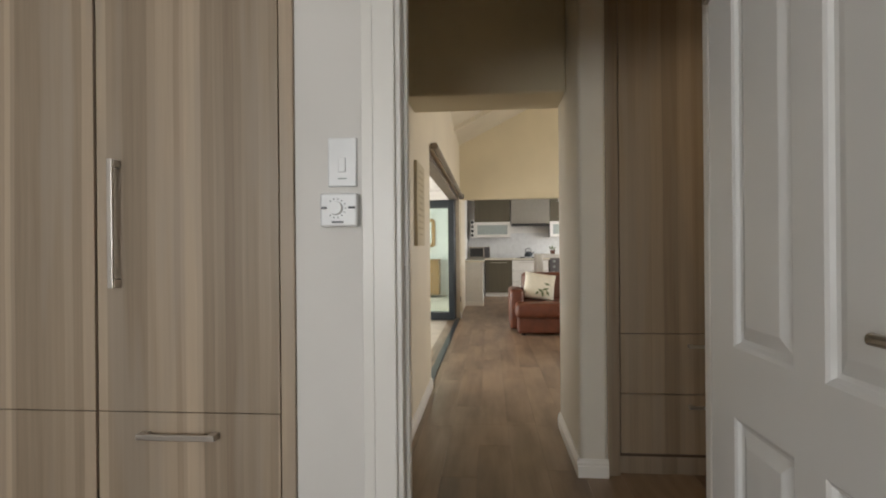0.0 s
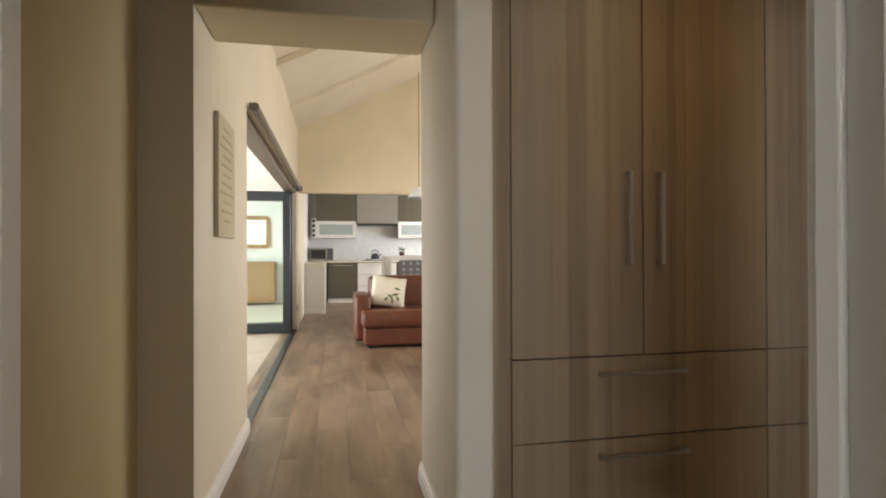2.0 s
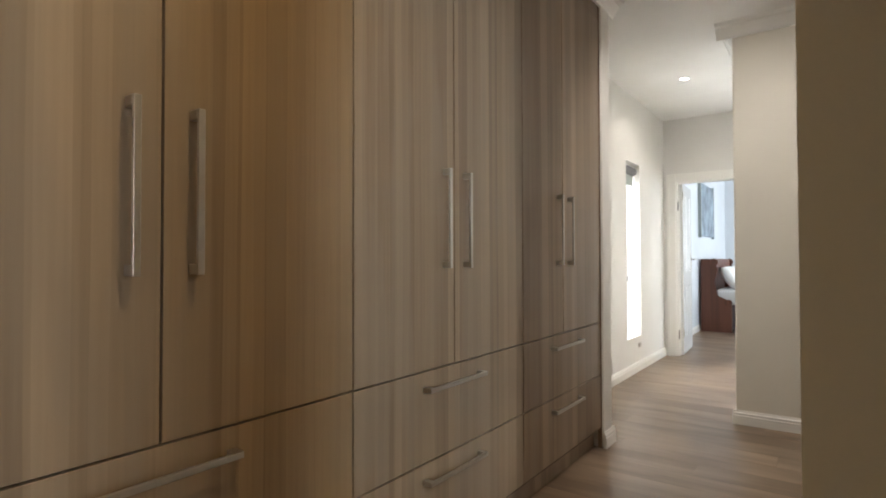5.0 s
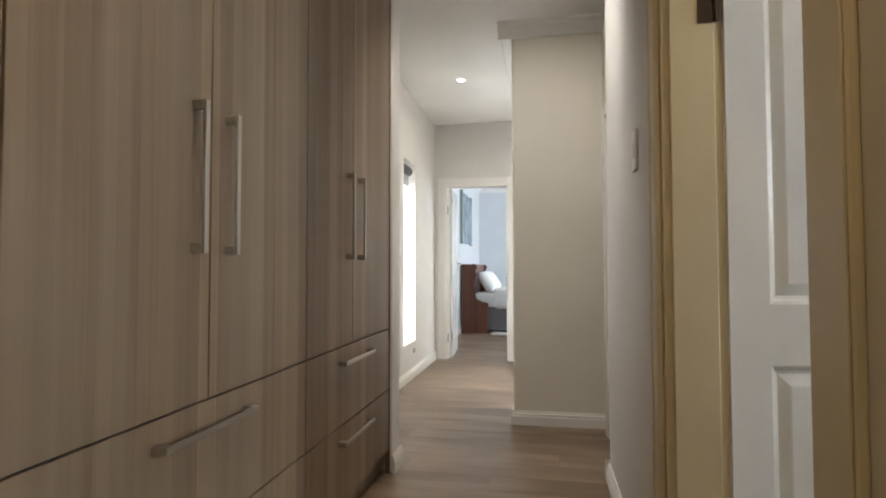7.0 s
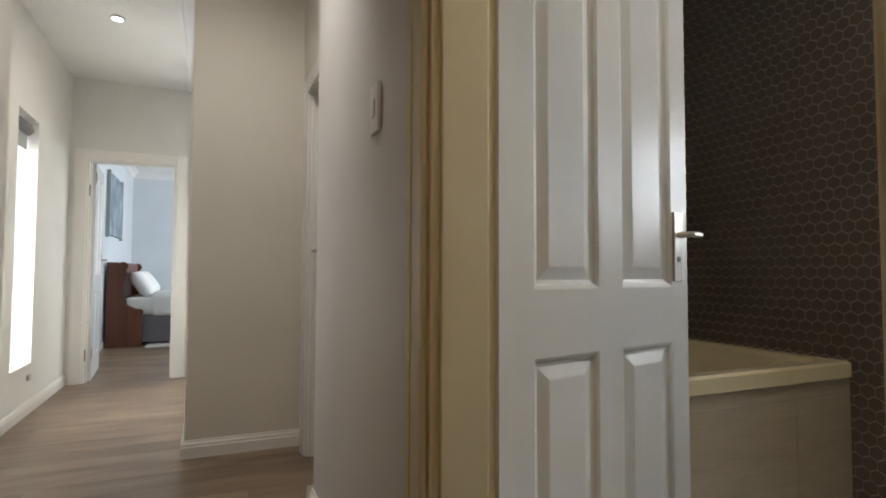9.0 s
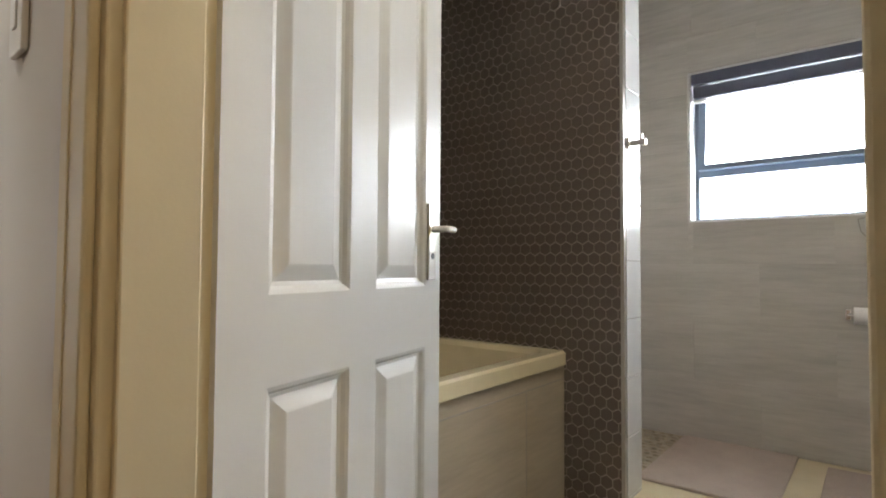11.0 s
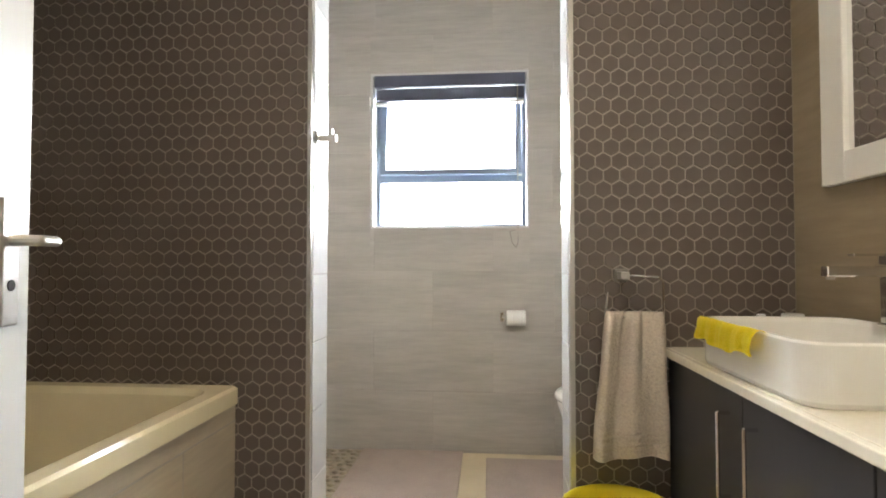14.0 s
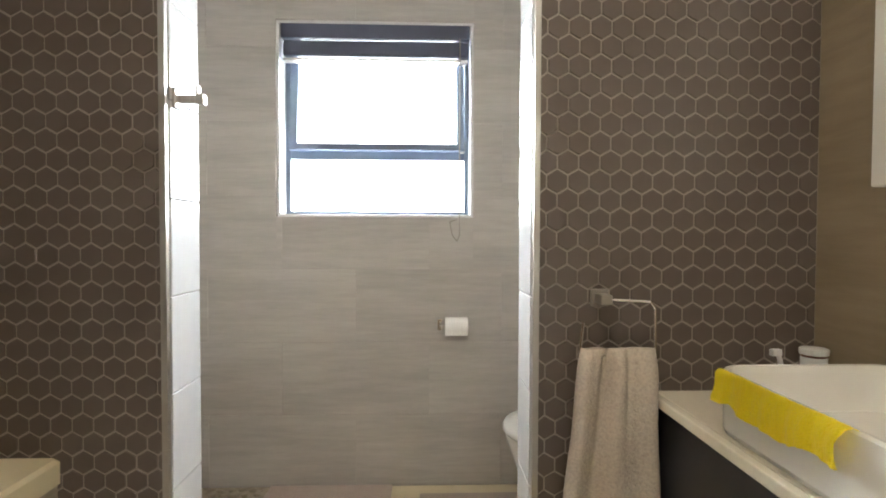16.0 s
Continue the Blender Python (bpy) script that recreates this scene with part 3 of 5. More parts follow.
def panel_door(name, w, h, x, y, rz, label, handle_side=1, hz=0.0, st=0.108, gap=0.11, shift=0.0):
    """A six-panel moulded leaf; its hinge edge is at the origin and it runs along +x, faces at y 0 and -0.04."""
    root = thing(name, x, y, 0.008, rz, label, "door")
    t = 0.04
    zs = [(0.20, 0.805), (0.965, h - 0.11)]
    xs = [(st + shift, (w - gap) / 2 + shift), ((w + gap) / 2 + shift, w - st + shift)]
    bm = bmesh.new()
    cuts_x = [0, xs[0][0], xs[0][1], xs[1][0], xs[1][1], w]
    cuts_z = [0.0]
    for lo, hi in zs:
        cuts_z += [lo, hi]
    cuts_z.append(h)
    for i in range(5):
        for k in range(len(cuts_z) - 1):
            hole = i in (1, 3) and k % 2 == 1
            d = 0.014 if hole else 0
            box(bm, cuts_x[i], cuts_x[i + 1], -t + d, -d, cuts_z[k], cuts_z[k + 1])
    part("slab", bm, "gloss", root)
    for a, b in xs:
        for lo, hi in zs:
            bm = bmesh.new()
            for face, s in ((0.0, -1), (-t, 1)):
                rings = []
                for ins, dep in ((0.0, 0.0), (0.008, 0.004), (0.014, 0.011), (0.022, 0.0135), (0.050, 0.004), (0.054, 0.003)):
                    y0 = face + s * dep
                    rings.append([bm.verts.new(p) for p in ((a + ins, y0, lo + ins), (b - ins, y0, lo + ins), (b - ins, y0, hi - ins), (a + ins, y0, hi - ins))])
                for r0, r1 in zip(rings, rings[1:]):
                    for j in range(4):
                        bm.faces.new((r0[j], r0[(j + 1) % 4], r1[(j + 1) % 4], r1[j]))
                bm.faces.new(rings[-1])
            bmesh.ops.recalc_face_normals(bm, faces=bm.faces[:])
            part("panel", bm, "gloss", root)
    for s, f in ((1, 0.0), (-1, -t)):
        hx = w - 0.058
        hd = part("handle", bx(hx - 0.021, hx + 0.021, min(f, f + s * 0.008), max(f, f + s * 0.008), 0.98 + hz, 1.185 + hz, 0.003), "steel", root, "brushed steel handle plate")
        bm = tube([(hx, f + s * 0.006, 1.117 + hz), (hx, f + s * 0.052, 1.117 + hz), (hx - (0.125 if handle_side > 0 else -0.042), f + s * 0.052, 1.117 + hz)], 0.009, 10)
        part("lever", bm, "steel", hd)
        part("keyhole", cyl(bmesh.new(), (hx, f + s * 0.007, 1.045 + hz), (hx, f + s * 0.0095, 1.045 + hz), 0.009), "black", hd)
    for z in (0.2, 1.82):
        part("hinge", bx(-0.016, 0.012, -0.051, -0.037, z, z + 0.1, 0.003), "steel", root, "steel butt hinge")
    return root


panel_door("bedroom_door", 0.84, 2.035, 2.306, 3.148, -90, "white gloss panel door standing open into the bedroom", 1, -0.045, 0.125, 0.095)
panel_door("bathroom_door", 0.758, 2.035, 4.372, 3.36, -77.7, "white gloss panel door open into the bathroom", -1, 0.0, 0.096, 0.097, 0.012)
panel_door("far_bedroom_door", 0.73, 2.015, 9.155, 4.95, 4, "white panel door standing open in the far bedroom")
panel_door("side_door", 0.60, 1.99, 5.745, 3.36, 0, "white panel door closed in the recess")

# window of the bathroom
win = tagged(new("window_1"), "blue-grey aluminium window with a tilted top sash and white glare", "window", "", "structure")
WX0, WX1, WZ0, WZ1, WY = 3.508, 4.312, 1.265, 2.063, 0.60
for a, b, c, d in ((WX0, WX0 + 0.03, WZ0, WZ1), (WX1 - 0.03, WX1, WZ0, WZ1), (WX0 + 0.03, WX1 - 0.03, WZ0, WZ0 + 0.03), (WX0 + 0.03, WX1 - 0.03, WZ1 - 0.04, WZ1), (WX0 + 0.03, WX1 - 0.03, 1.515, 1.565)):
    part("frame", bx(a, b, WY, WY + 0.05, c, d, 0.003), "blueframe", win)
part("pane", bx(WX0 + 0.03, WX1 - 0.03, WY + 0.012, WY + 0.018, WZ0 + 0.02, 1.515), "winglass", win, "obscured glass pane white with daylight")
sash = part("sash", bx(WX0 + 0.032, WX0 + 0.066, 0, 0.03, -0.49, 0, 0.003), "blueframe", win)
for p, q, c, d in ((WX1 - 0.066, WX1 - 0.032, -0.49, 0), (WX0 + 0.066, WX1 - 0.066, -0.49, -0.462), (WX0 + 0.066, WX1 - 0.066, -0.03, 0)):
    part("sash_rail", bx(p, q, 0, 0.03, c, d, 0.003), "blueframe", sash)
part("pane", bx(WX0 + 0.066, WX1 - 0.066, 0.011, 0.017, -0.462, -0.03), "winglass", sash)
sash.matrix_basis = pose(0, WY + 0.005, 2.035, 7)
part("sill", bx(WX0 + 0.002, WX1 - 0.002, 0.655, 0.762, WZ0, WZ0 + 0.012, 0.003), "wtile", win)
for a, b in ((WX0, WX0 + 0.012), (WX1 - 0.012, WX1)):
    part("reveal", bx(a, b, 0.655, 0.762, WZ0 + 0.013, WZ1 - 0.013, 0.002), "wtile", win)
part("reveal", bx(WX0, WX1, 0.655, 0.762, WZ1 - 0.012, WZ1, 0.002), "wtile", win)
blind = thing("window_blind", 3.91, 0.735, 1.993, 0, "dark blue-grey slatted blind drawn up in the window", "blind")
part("headrail", bx(-0.385, 0.385, -0.04, 0.025, 0.0, 0.062, 0.006), "darkblind", blind)
part("lower_slat", bx(-0.378, 0.378, -0.034, 0.02, -0.070, -0.006, 0.01), "darkblind", blind)
part("bottom_rail", bx(-0.378, 0.378, -0.03, 0.016, -0.088, -0.078, 0.003), "steel", blind)
part("cord", tube([(-0.345, 0.03, 0.0), (-0.345, 0.032, -0.66), (-0.345, 0.034, -0.80), (-0.335, 0.034, -0.825), (-0.315, 0.034, -0.80), (-0.305, 0.034, -0.745), (-0.342, 0.033, -0.735)], 0.0032, 6), "hood", blind)

part("latch", bx(WX0 + 0.03, WX0 + 0.05, 0.65, 0.675, 1.545, 1.60, 0.003), "steel", win, "small steel window latch")

# window of the corridor
cw = tagged(new("window_2"), "narrow tall window with a rolled green-grey blind", "window", "", "structure")
for a, b, c, d in ((7.62, 7.655, 0.345, 2.10), (8.045, 8.08, 0.345, 2.10), (7.655, 8.045, 0.345, 0.385), (7.655, 8.045, 2.06, 2.10)):
    part("frame", bx(a, b, 5.25, 5.29, c, d, 0.003), "trim", cw)
part("pane", bx(7.655, 8.045, 5.266, 5.272, 0.385, 2.06), "winglass", cw, "glass pane white with daylight")
part("sill", bx(7.622, 8.078, 5.09, 5.248, 0.345, 0.358, 0.003), "trim", cw)
part("latch", bx(8.046, 8.064, 5.225, 5.249, 0.90, 0.96, 0.004), "darkplastic", cw, "small dark window latch")
rb = thing("rolled_blind", 7.85, 5.17, 2.02, 0, "grey-green fabric blind rolled at the window head", "blind")
part("roll", cyl(bmesh.new(), (-0.22, 0, 0.02), (0.22, 0, 0.02), 0.045, n=24), "grey", rb)
part("drop", bx(-0.215, 0.215, -0.004, 0.004, -0.13, 0.02), "frost", rb)

# ---- wardrobes ----


def bar_handle(parent, p, vertical, length):
    """A square bar pull on two posts, in front of y = p[1]."""
    x, y, z = p
    h = length / 2
    if vertical:
        bm = bx(x - 0.008, x + 0.008, y - 0.036, y - 0.027, z - h, z + h, 0.002)
        for s in (-1, 1):
            box(bm, x - 0.009, x + 0.009, y - 0.029, y, z + s * (h - 0.012) - 0.011, z + s * (h - 0.012) + 0.011, 0.002)
    else:
        bm = bx(x - h, x + h, y - 0.036, y - 0.027, z - 0.008, z + 0.008, 0.002)
        for s in (-1, 1):
            box(bm, x + s * (h - 0.012) - 0.011, x + s * (h - 0.012) + 0.011, y - 0.029, y, z - 0.009, z + 0.009, 0.002)
    return part("handle", bm, "steel", parent, "brushed steel bar handle")


def wardrobe(name, x0, x1, yf, yb, splits, label, top=2.60, handles=None, drawers=((0.752, 0.437), (0.437, 0.12)), group="wardrobes"):
    """A built-in unit: carcass, doors above, two wide drawers below, plinth. splits: door edges."""
    root = thing(name, x0, yf, 0, 0, label, "wardrobe", group)
    w, d = x1 - x0, yb - yf
    part("carcass", bx(0.001, w - 0.001, 0.021, d, 0.1, CEIL - 0.012), "gap", root)
    part("plinth", bx(0, w, 0.045, 0.063, 0.0, 0.1), "lam", root)
    part("top_filler", bx(0.0, w, 0.003, 0.02, top + 0.004, CEIL - 0.004), "lam", root)
    g = 0.0027
    edges = [0] + [s - x0 for s in splits] + [w]
    for k, (a, b) in enumerate(zip(edges, edges[1:])):
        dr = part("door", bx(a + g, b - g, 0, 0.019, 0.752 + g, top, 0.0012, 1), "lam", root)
        hx = (b - 0.067) if (len(splits) and k == 0) else a + 0.067
        if handles:
            hx = handles[k] - x0
        bar_handle(dr, (hx, 0, 1.285), True, 0.36)
    for hi, lo in drawers:
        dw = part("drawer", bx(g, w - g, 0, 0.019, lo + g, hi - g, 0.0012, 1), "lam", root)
        bar_handle(dw, (w / 2 - 0.02, 0, hi - 0.062), False, min(0.37, w * 0.42))
    return root


W_LABEL = "greige wood-grain built-in wardrobe with steel bar handles"
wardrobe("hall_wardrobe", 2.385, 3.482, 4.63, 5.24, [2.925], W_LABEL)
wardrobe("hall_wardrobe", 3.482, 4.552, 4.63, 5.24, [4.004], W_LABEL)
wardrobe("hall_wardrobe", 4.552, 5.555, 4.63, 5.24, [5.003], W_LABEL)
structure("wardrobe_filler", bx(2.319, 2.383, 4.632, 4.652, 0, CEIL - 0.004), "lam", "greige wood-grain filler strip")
structure("wardrobe_edge", bx(5.555, 5.561, 4.626, 4.65, 0, CEIL - 0.004), "edge", "brown edge strip")
wardrobe("bedroom_wardrobe", 0.590, 1.128, 3.165, 3.71, [], W_LABEL, 2.60, [0.656], ((0.755, 0.437), (0.437, 0.12)), "bedroom wardrobes")
wardrobe("bedroom_wardrobe", -0.50, 0.586, 3.165, 3.71, [0.05], W_LABEL, 2.60, None, ((0.755, 0.437), (0.437, 0.12)), "bedroom wardrobes")
structure("wardrobe_side", bx(1.130, 1.170, 3.160, 3.30, 0, CEIL - 0.004, 0.003), "lam", "greige edge panel beside the wardrobe")
structure("wardrobe_gap", bx(-1.5, -0.504, 3.17, 3.2, 0, CEIL - 0.004), "pale", "painted wall beside the wardrobe")

# skirtings
skirting("baseboard_1", 0.985, 5.03, 1.192, 5.03, -1)
skirting("baseboard_2", 1.192, 5.012, 1.192, 6.37, 1)
skirting("baseboard_3", 0.985, 3.27, 0.985, 5.012, 1)
skirting("baseboard_4", 2.157, 4.615, 2.318, 4.615, -1)
skirting("baseboard_5", 2.175, 4.615, 2.175, 5.43, -1)
skirting("baseboard_6", 5.555, 4.615, 5.733, 4.615, -1)
skirting("baseboard_7", 5.715, 4.615, 5.715, 5.082, 1)
skirting("baseboard_8", 5.733, 5.10, 9.06, 5.10, -1)
skirting("baseboard_9", 6.57, 3.43, 6.57, 4.058, -1)
skirting("baseboard_10", 6.57, 4.04, 9.06, 4.04, 1)
skirting("baseboard_11", 4.45, 3.51, 5.66, 3.51, 1)
skirting("baseboard_12", 5.68, 3.44, 5.68, 3.53, 1)
skirting("baseboard_13", 9.16, 5.20, 14.3, 5.20, -1)
skirting("baseboard_14", 14.3, 1.0, 14.3, 5.182, -1)
skirting("baseboard_15", 1.192, 11.05, 1.192, 11.30, 1)


def cornice(name, x0, y0, x1, y1, side, h=0.095):
    prof = [(0, 0), (0.012, 0), (0.016, 0.015), (h * 0.6, h * 0.72), (h * 0.85, h * 0.8), (h, h), (0, h)]
    pts = [(p, CEIL - h - 0.001 + q) for p, q in prof]
    if abs(x1 - x0) > abs(y1 - y0):
        bm = extrude([(y0 + side * p, z) for p, z in pts], "x", min(x0, x1), max(x0, x1))
    else:
        bm = extrude([(x0 + side * p, z) for p, z in pts], "y", min(y0, y1), max(y0, y1))
    return structure(name, bm, "ceiling", "white moulded cornice")


cornice("trim_cornice_1", 6.57, 3.43, 6.57, 4.135, -1)
cornice("trim_cornice_2", 6.57, 4.04, 9.06, 4.04, 1)
cornice("trim_cornice_6", 2.318, 4.628, 5.785, 4.628, -1)
cornice("trim_cornice_7", 9.16, 5.20, 14.3, 5.20, -1)
cornice("trim_cornice_8", 14.3, 1.0, 14.3, 5.20, -1)

# ---- first bedroom and hall: small fixtures ----
sw = thing("light_switch", 1.307, 3.17, 1.445, 0, "white plastic light switch on the wall", "switch")
part("plate", bx(-0.04, 0.04, -0.011, 0, -0.067, 0.067, 0.004), "plastic", sw)
part("rocker", bx(-0.011, 0.011, -0.016, -0.01, -0.028, 0.012, 0.003), "plastic", sw)
part("mark", bx(-0.012, 0.012, -0.0118, -0.0105, -0.047, -0.043), "frost", sw)
th = thing("thermostat", 1.302, 3.17, 1.314, 0, "white wall thermostat with a round dial", "thermostat")
part("body", bx(-0.051, 0.051, -0.034, 0, -0.045, 0.045, 0.006, 3), "plastic", th)
part("dial", cyl(bmesh.new(), (-0.006, -0.034, 0.004), (-0.006, -0.044, 0.004), 0.019, 0.016, 28), "plastic", th)
for k in range(11):
    a = radians(-40 + 26 * k)
    bm = bx(-0.001, 0.001, -0.0355, -0.0338, 0.023, 0.028)
    bmesh.ops.rotate(bm, verts=bm.verts[:], cent=(0, 0, 0), matrix=Matrix.Rotation(a, 3, "Y"))
    bmesh.ops.translate(bm, verts=bm.verts[:], vec=(-0.006, 0, 0.004))
    part("dial_mark", bm, "darkplastic", th)
part("knob", bx(0.028, 0.046, -0.038, -0.033, 0.002, 0.008, 0.001), "darkplastic", th)
part("knob", bx(-0.046, -0.032, -0.038, -0.033, 0.002, 0.008, 0.001), "darkplastic", th)
part("label_bar", bx(-0.018, 0.014, -0.0358, -0.0338, -0.036, -0.031), "darkplastic", th)
st = thing("strike_plate", 1.4672, 3.222, 1.10, 0, "steel strike plate on the door jamb", "strike plate")
part("plate", bx(0, 0.003, -0.014, 0.014, -0.09, 0.06, 0.001), "steel", st)
hs = thing("light_switch", 4.74, 3.511, 1.47, 0, "white plastic light switch on the hall wall", "switch")
part("plate", bx(-0.04, 0.04, 0, 0.011, -0.07, 0.07, 0.004), "plastic", hs)
part("rocker", bx(-0.012, 0.012, 0.01, 0.015, -0.025, 0.025, 0.003), "plastic", hs)
dl = thing("downlight", 7.565, 4.551, CEIL, 0, "small round recessed ceiling downlight switched on", "downlight")
part("ring", lathe([(0.034, -0.002), (0.05, -0.002), (0.052, -0.008), (0.036, -0.012), (0.033, -0.004)], 28), "plastic", dl)
part("lamp", cyl(bmesh.new(), (0, 0, -0.003), (0, 0, -0.008), 0.03, n=24), "lamp", dl)
hl = thing("downlight", 3.08, 3.80, CEIL, 0, "small round recessed ceiling downlight switched on", "downlight")
part("ring", lathe([(0.034, -0.002), (0.05, -0.002), (0.052, -0.008), (0.036, -0.012), (0.033, -0.004)], 28), "plastic", hl)
part("lamp", cyl(bmesh.new(), (0, 0, -0.003), (0, 0, -0.008), 0.03, n=24), "lamp", hl)
# Invented downlight fitting where the added pillar spot hangs
copy_thing(hl, pose(5.1, 3.95, CEIL))
pc = thing("picture_board", 1.193, 5.60, 1.525, 0, "beige board with lines of brown writing", "picture")
part("board", bx(0, 0.022, -0.205, 0.205, -0.295, 0.295, 0.003), "canvas", pc)
for k in range(11):
    half = 0.09 + 0.08 * (((k * 7) % 5) / 5)
    part("text_line", bx(0.022, 0.0235, -half, half, 0.232 - k * 0.045, 0.243 - k * 0.045), "ink", pc)

ws = thing("wall_socket", 8.02, 5.10, 0.257, 0, "small white wall socket under the corridor window", "socket")
part("plate", bx(-0.035, 0.035, -0.012, 0, -0.02, 0.02, 0.003), "steel", ws)

# ---- living room ----
fd = thing("folding_door", 1.09, 6.37, 0, 0, "dark aluminium folding door folded open at the far end", "door")
part("head_track", bx(-0.06, 0.075, 0, 4.68, 2.045, 2.105, 0.004), "blindcloth", fd, "grey-brown head track")
part("bottom_track", bx(0.03, 0.10, 0, 4.68, 0.0, 0.012, 0.003), "darkframe", fd)
part("end_jamb", bx(-0.06, 0.04, 4.62, 4.68, 0.012, 2.045, 0.004), "darkframe", fd)
for k in range(3):
    y1 = 4.56 - k * 0.075
    x0, x1 = -0.98, 0.03
    lf = part("leaf", bx(x0, x0 + 0.10, y1 - 0.045, y1, 0.02, 2.03, 0.004), "darkframe", fd)
    part("leaf_stile", bx(x1 - 0.10, x1, y1 - 0.045, y1, 0.02, 2.03, 0.004), "darkframe", lf)
    part("leaf_rail", bx(x0 + 0.10, x1 - 0.10, y1 - 0.045, y1, 0.02, 0.14, 0.004), "darkframe", lf)
    part("leaf_rail", bx(x0 + 0.10, x1 - 0.10, y1 - 0.045, y1, 1.90, 2.03, 0.004), "darkframe", lf)
    if k == 2:
        pn = part("pane", bx(x0 + 0.10, x1 - 0.10, y1 - 0.026, y1 - 0.020, 0.14, 1.90), "glass", lf)
        pn.visible_shadow = False
rl = thing("roller_blind", 1.192, 6.40, 2.105, 0, "grey-brown roller blind box above the folding door", "blind")
part("tube", cyl(bmesh.new(), (0.045, 0, 0), (0.045, 4.6, 0), 0.029, n=24), "blindcloth", rl)
part("bracket", bx(0.01, 0.07, -0.006, 0, -0.024, 0.024, 0.005), "blindcloth", rl)
part("bracket", bx(0, 0.085, 4.6, 4.608, -0.042, 0.042, 0.006), "darkplastic", rl)
so = thing("wall_socket", 1.192, 11.17, 0.32, 0, "small dark wall socket beside the folding door", "socket")
part("plate", bx(0, 0.01, -0.025, 0.025, -0.04, 0.04, 0.003), "darkplastic", so)

sf = thing("sofa", 2.09, 9.22, 0, 0, "red-brown leather corner sofa with a chaise", "sofa")
part("base", bx(0.0, 2.2, 0.0, 0.95, 0.03, 0.25, 0.03, 3), "leather", sf, smooth=False)
part("seat_cushion", bx(-0.03, 0.80, -0.05, 0.72, 0.24, 0.45, 0.06, 4), "leather", sf, smooth=True)
part("seat_cushion", bx(0.81, 1.55, -0.02, 0.72, 0.24, 0.44, 0.06, 4), "leather", sf, smooth=True)
part("seat_cushion", bx(1.56, 2.2, -0.02, 0.72, 0.24, 0.44, 0.06, 4), "leather", sf, smooth=True)
part("armrest", bx(-0.10, 0.10, 0.25, 1.0, 0.05, 0.62, 0.05, 4), "leather", sf, smooth=True)
part("backrest", bx(0.10, 2.2, 0.72, 1.0, 0.25, 0.84, 0.07, 4), "leather", sf, smooth=True)
for x, y in ((0.08, 0.08), (2.1, 0.08), (0.08, 0.88), (2.1, 0.88)):
    part("foot", bx(x - 0.03, x + 0.03, y - 0.03, y + 0.03, 0.0, 0.035), "black", sf)


def cushion(name, w, h, t, material, parent=None):
    bm = bmesh.new()
    n = 14
    grid = {}
    for s in (-1, 1):
        for i in range(n + 1):
            for j in range(n + 1):
                u, v = 2 * i / n - 1, 2 * j / n - 1
                f = max(0.0, (1 - u ** 4) * (1 - v ** 4)) ** 0.6
                pinch = 1 - 0.06 * (1 - abs(u) ** 3) * abs(v) ** 6 - 0.06 * (1 - abs(v) ** 3) * abs(u) ** 6
                edge = i in (0, n) or j in (0, n)
                key = (i, j, 0 if edge else s)
                if key not in grid:
                    grid[key] = bm.verts.new((u * w / 2 * pinch, s * t / 2 * f, v * h / 2 * pinch))
        for i in range(n):
            for j in range(n):
                q = [grid[(a, b, 0 if a in (0, n) or b in (0, n) else s)] for a, b in ((i, j), (i + 1, j), (i + 1, j + 1), (i, j + 1))]
                bm.faces.new(q if s > 0 else q[::-1])
    bmesh.ops.recalc_face_normals(bm, faces=bm.faces[:])
    return part(name, bm, material, parent, smooth=True)


pl = thing("cushion", 2.42, 9.62, 0.64, 0, "cream scatter cushion with a green leaf print", "cushion")
pl.matrix_world = pose(2.43, 9.72, 0.645, -24, 9, 0)
cushion("cover", 0.46, 0.42, 0.16, "cream_fab", pl)
for x, z, a, l in ((0.02, -0.09, 30, 0.1), (0.08, -0.06, -20, 0.12), (0.12, -0.11, 60, 0.09), (0.05, -0.14, 80, 0.1), (0.10, 0.02, 10, 0.1), (-0.03, -0.13, -50, 0.08)):
    bm = extrude([(-l / 2, 0), (0, 0.018), (l / 2, 0), (0, -0.018)], "y", -0.082, -0.070)
    bmesh.ops.rotate(bm, verts=bm.verts[:], cent=(0, 0, 0), matrix=Matrix.Rotation(radians(a), 3, "Y"))
    bmesh.ops.translate(bm, verts=bm.verts[:], vec=(x, 0, z))
    part("leaf_print", bm, "leafy", pl)
ct = thing("coffee_table", 2.66, 7.75, 0, 0, "dark coffee table with a slim metal edge", "table")
part("tabletop", bx(0, 1.0, 0, 0.6, 0.42, 0.46, 0.006), "darkframe", ct)
part("rim", bx(-0.006, 0.0, 0, 0.6, 0.43, 0.45), "steel", ct)
for x, y in ((0.03, 0.03), (0.97, 0.03), (0.03, 0.57), (0.97, 0.57)):
    part("leg", bx(x - 0.025, x + 0.025, y - 0.025, y + 0.025, 0.0, 0.42, 0.003), "darkframe", ct)

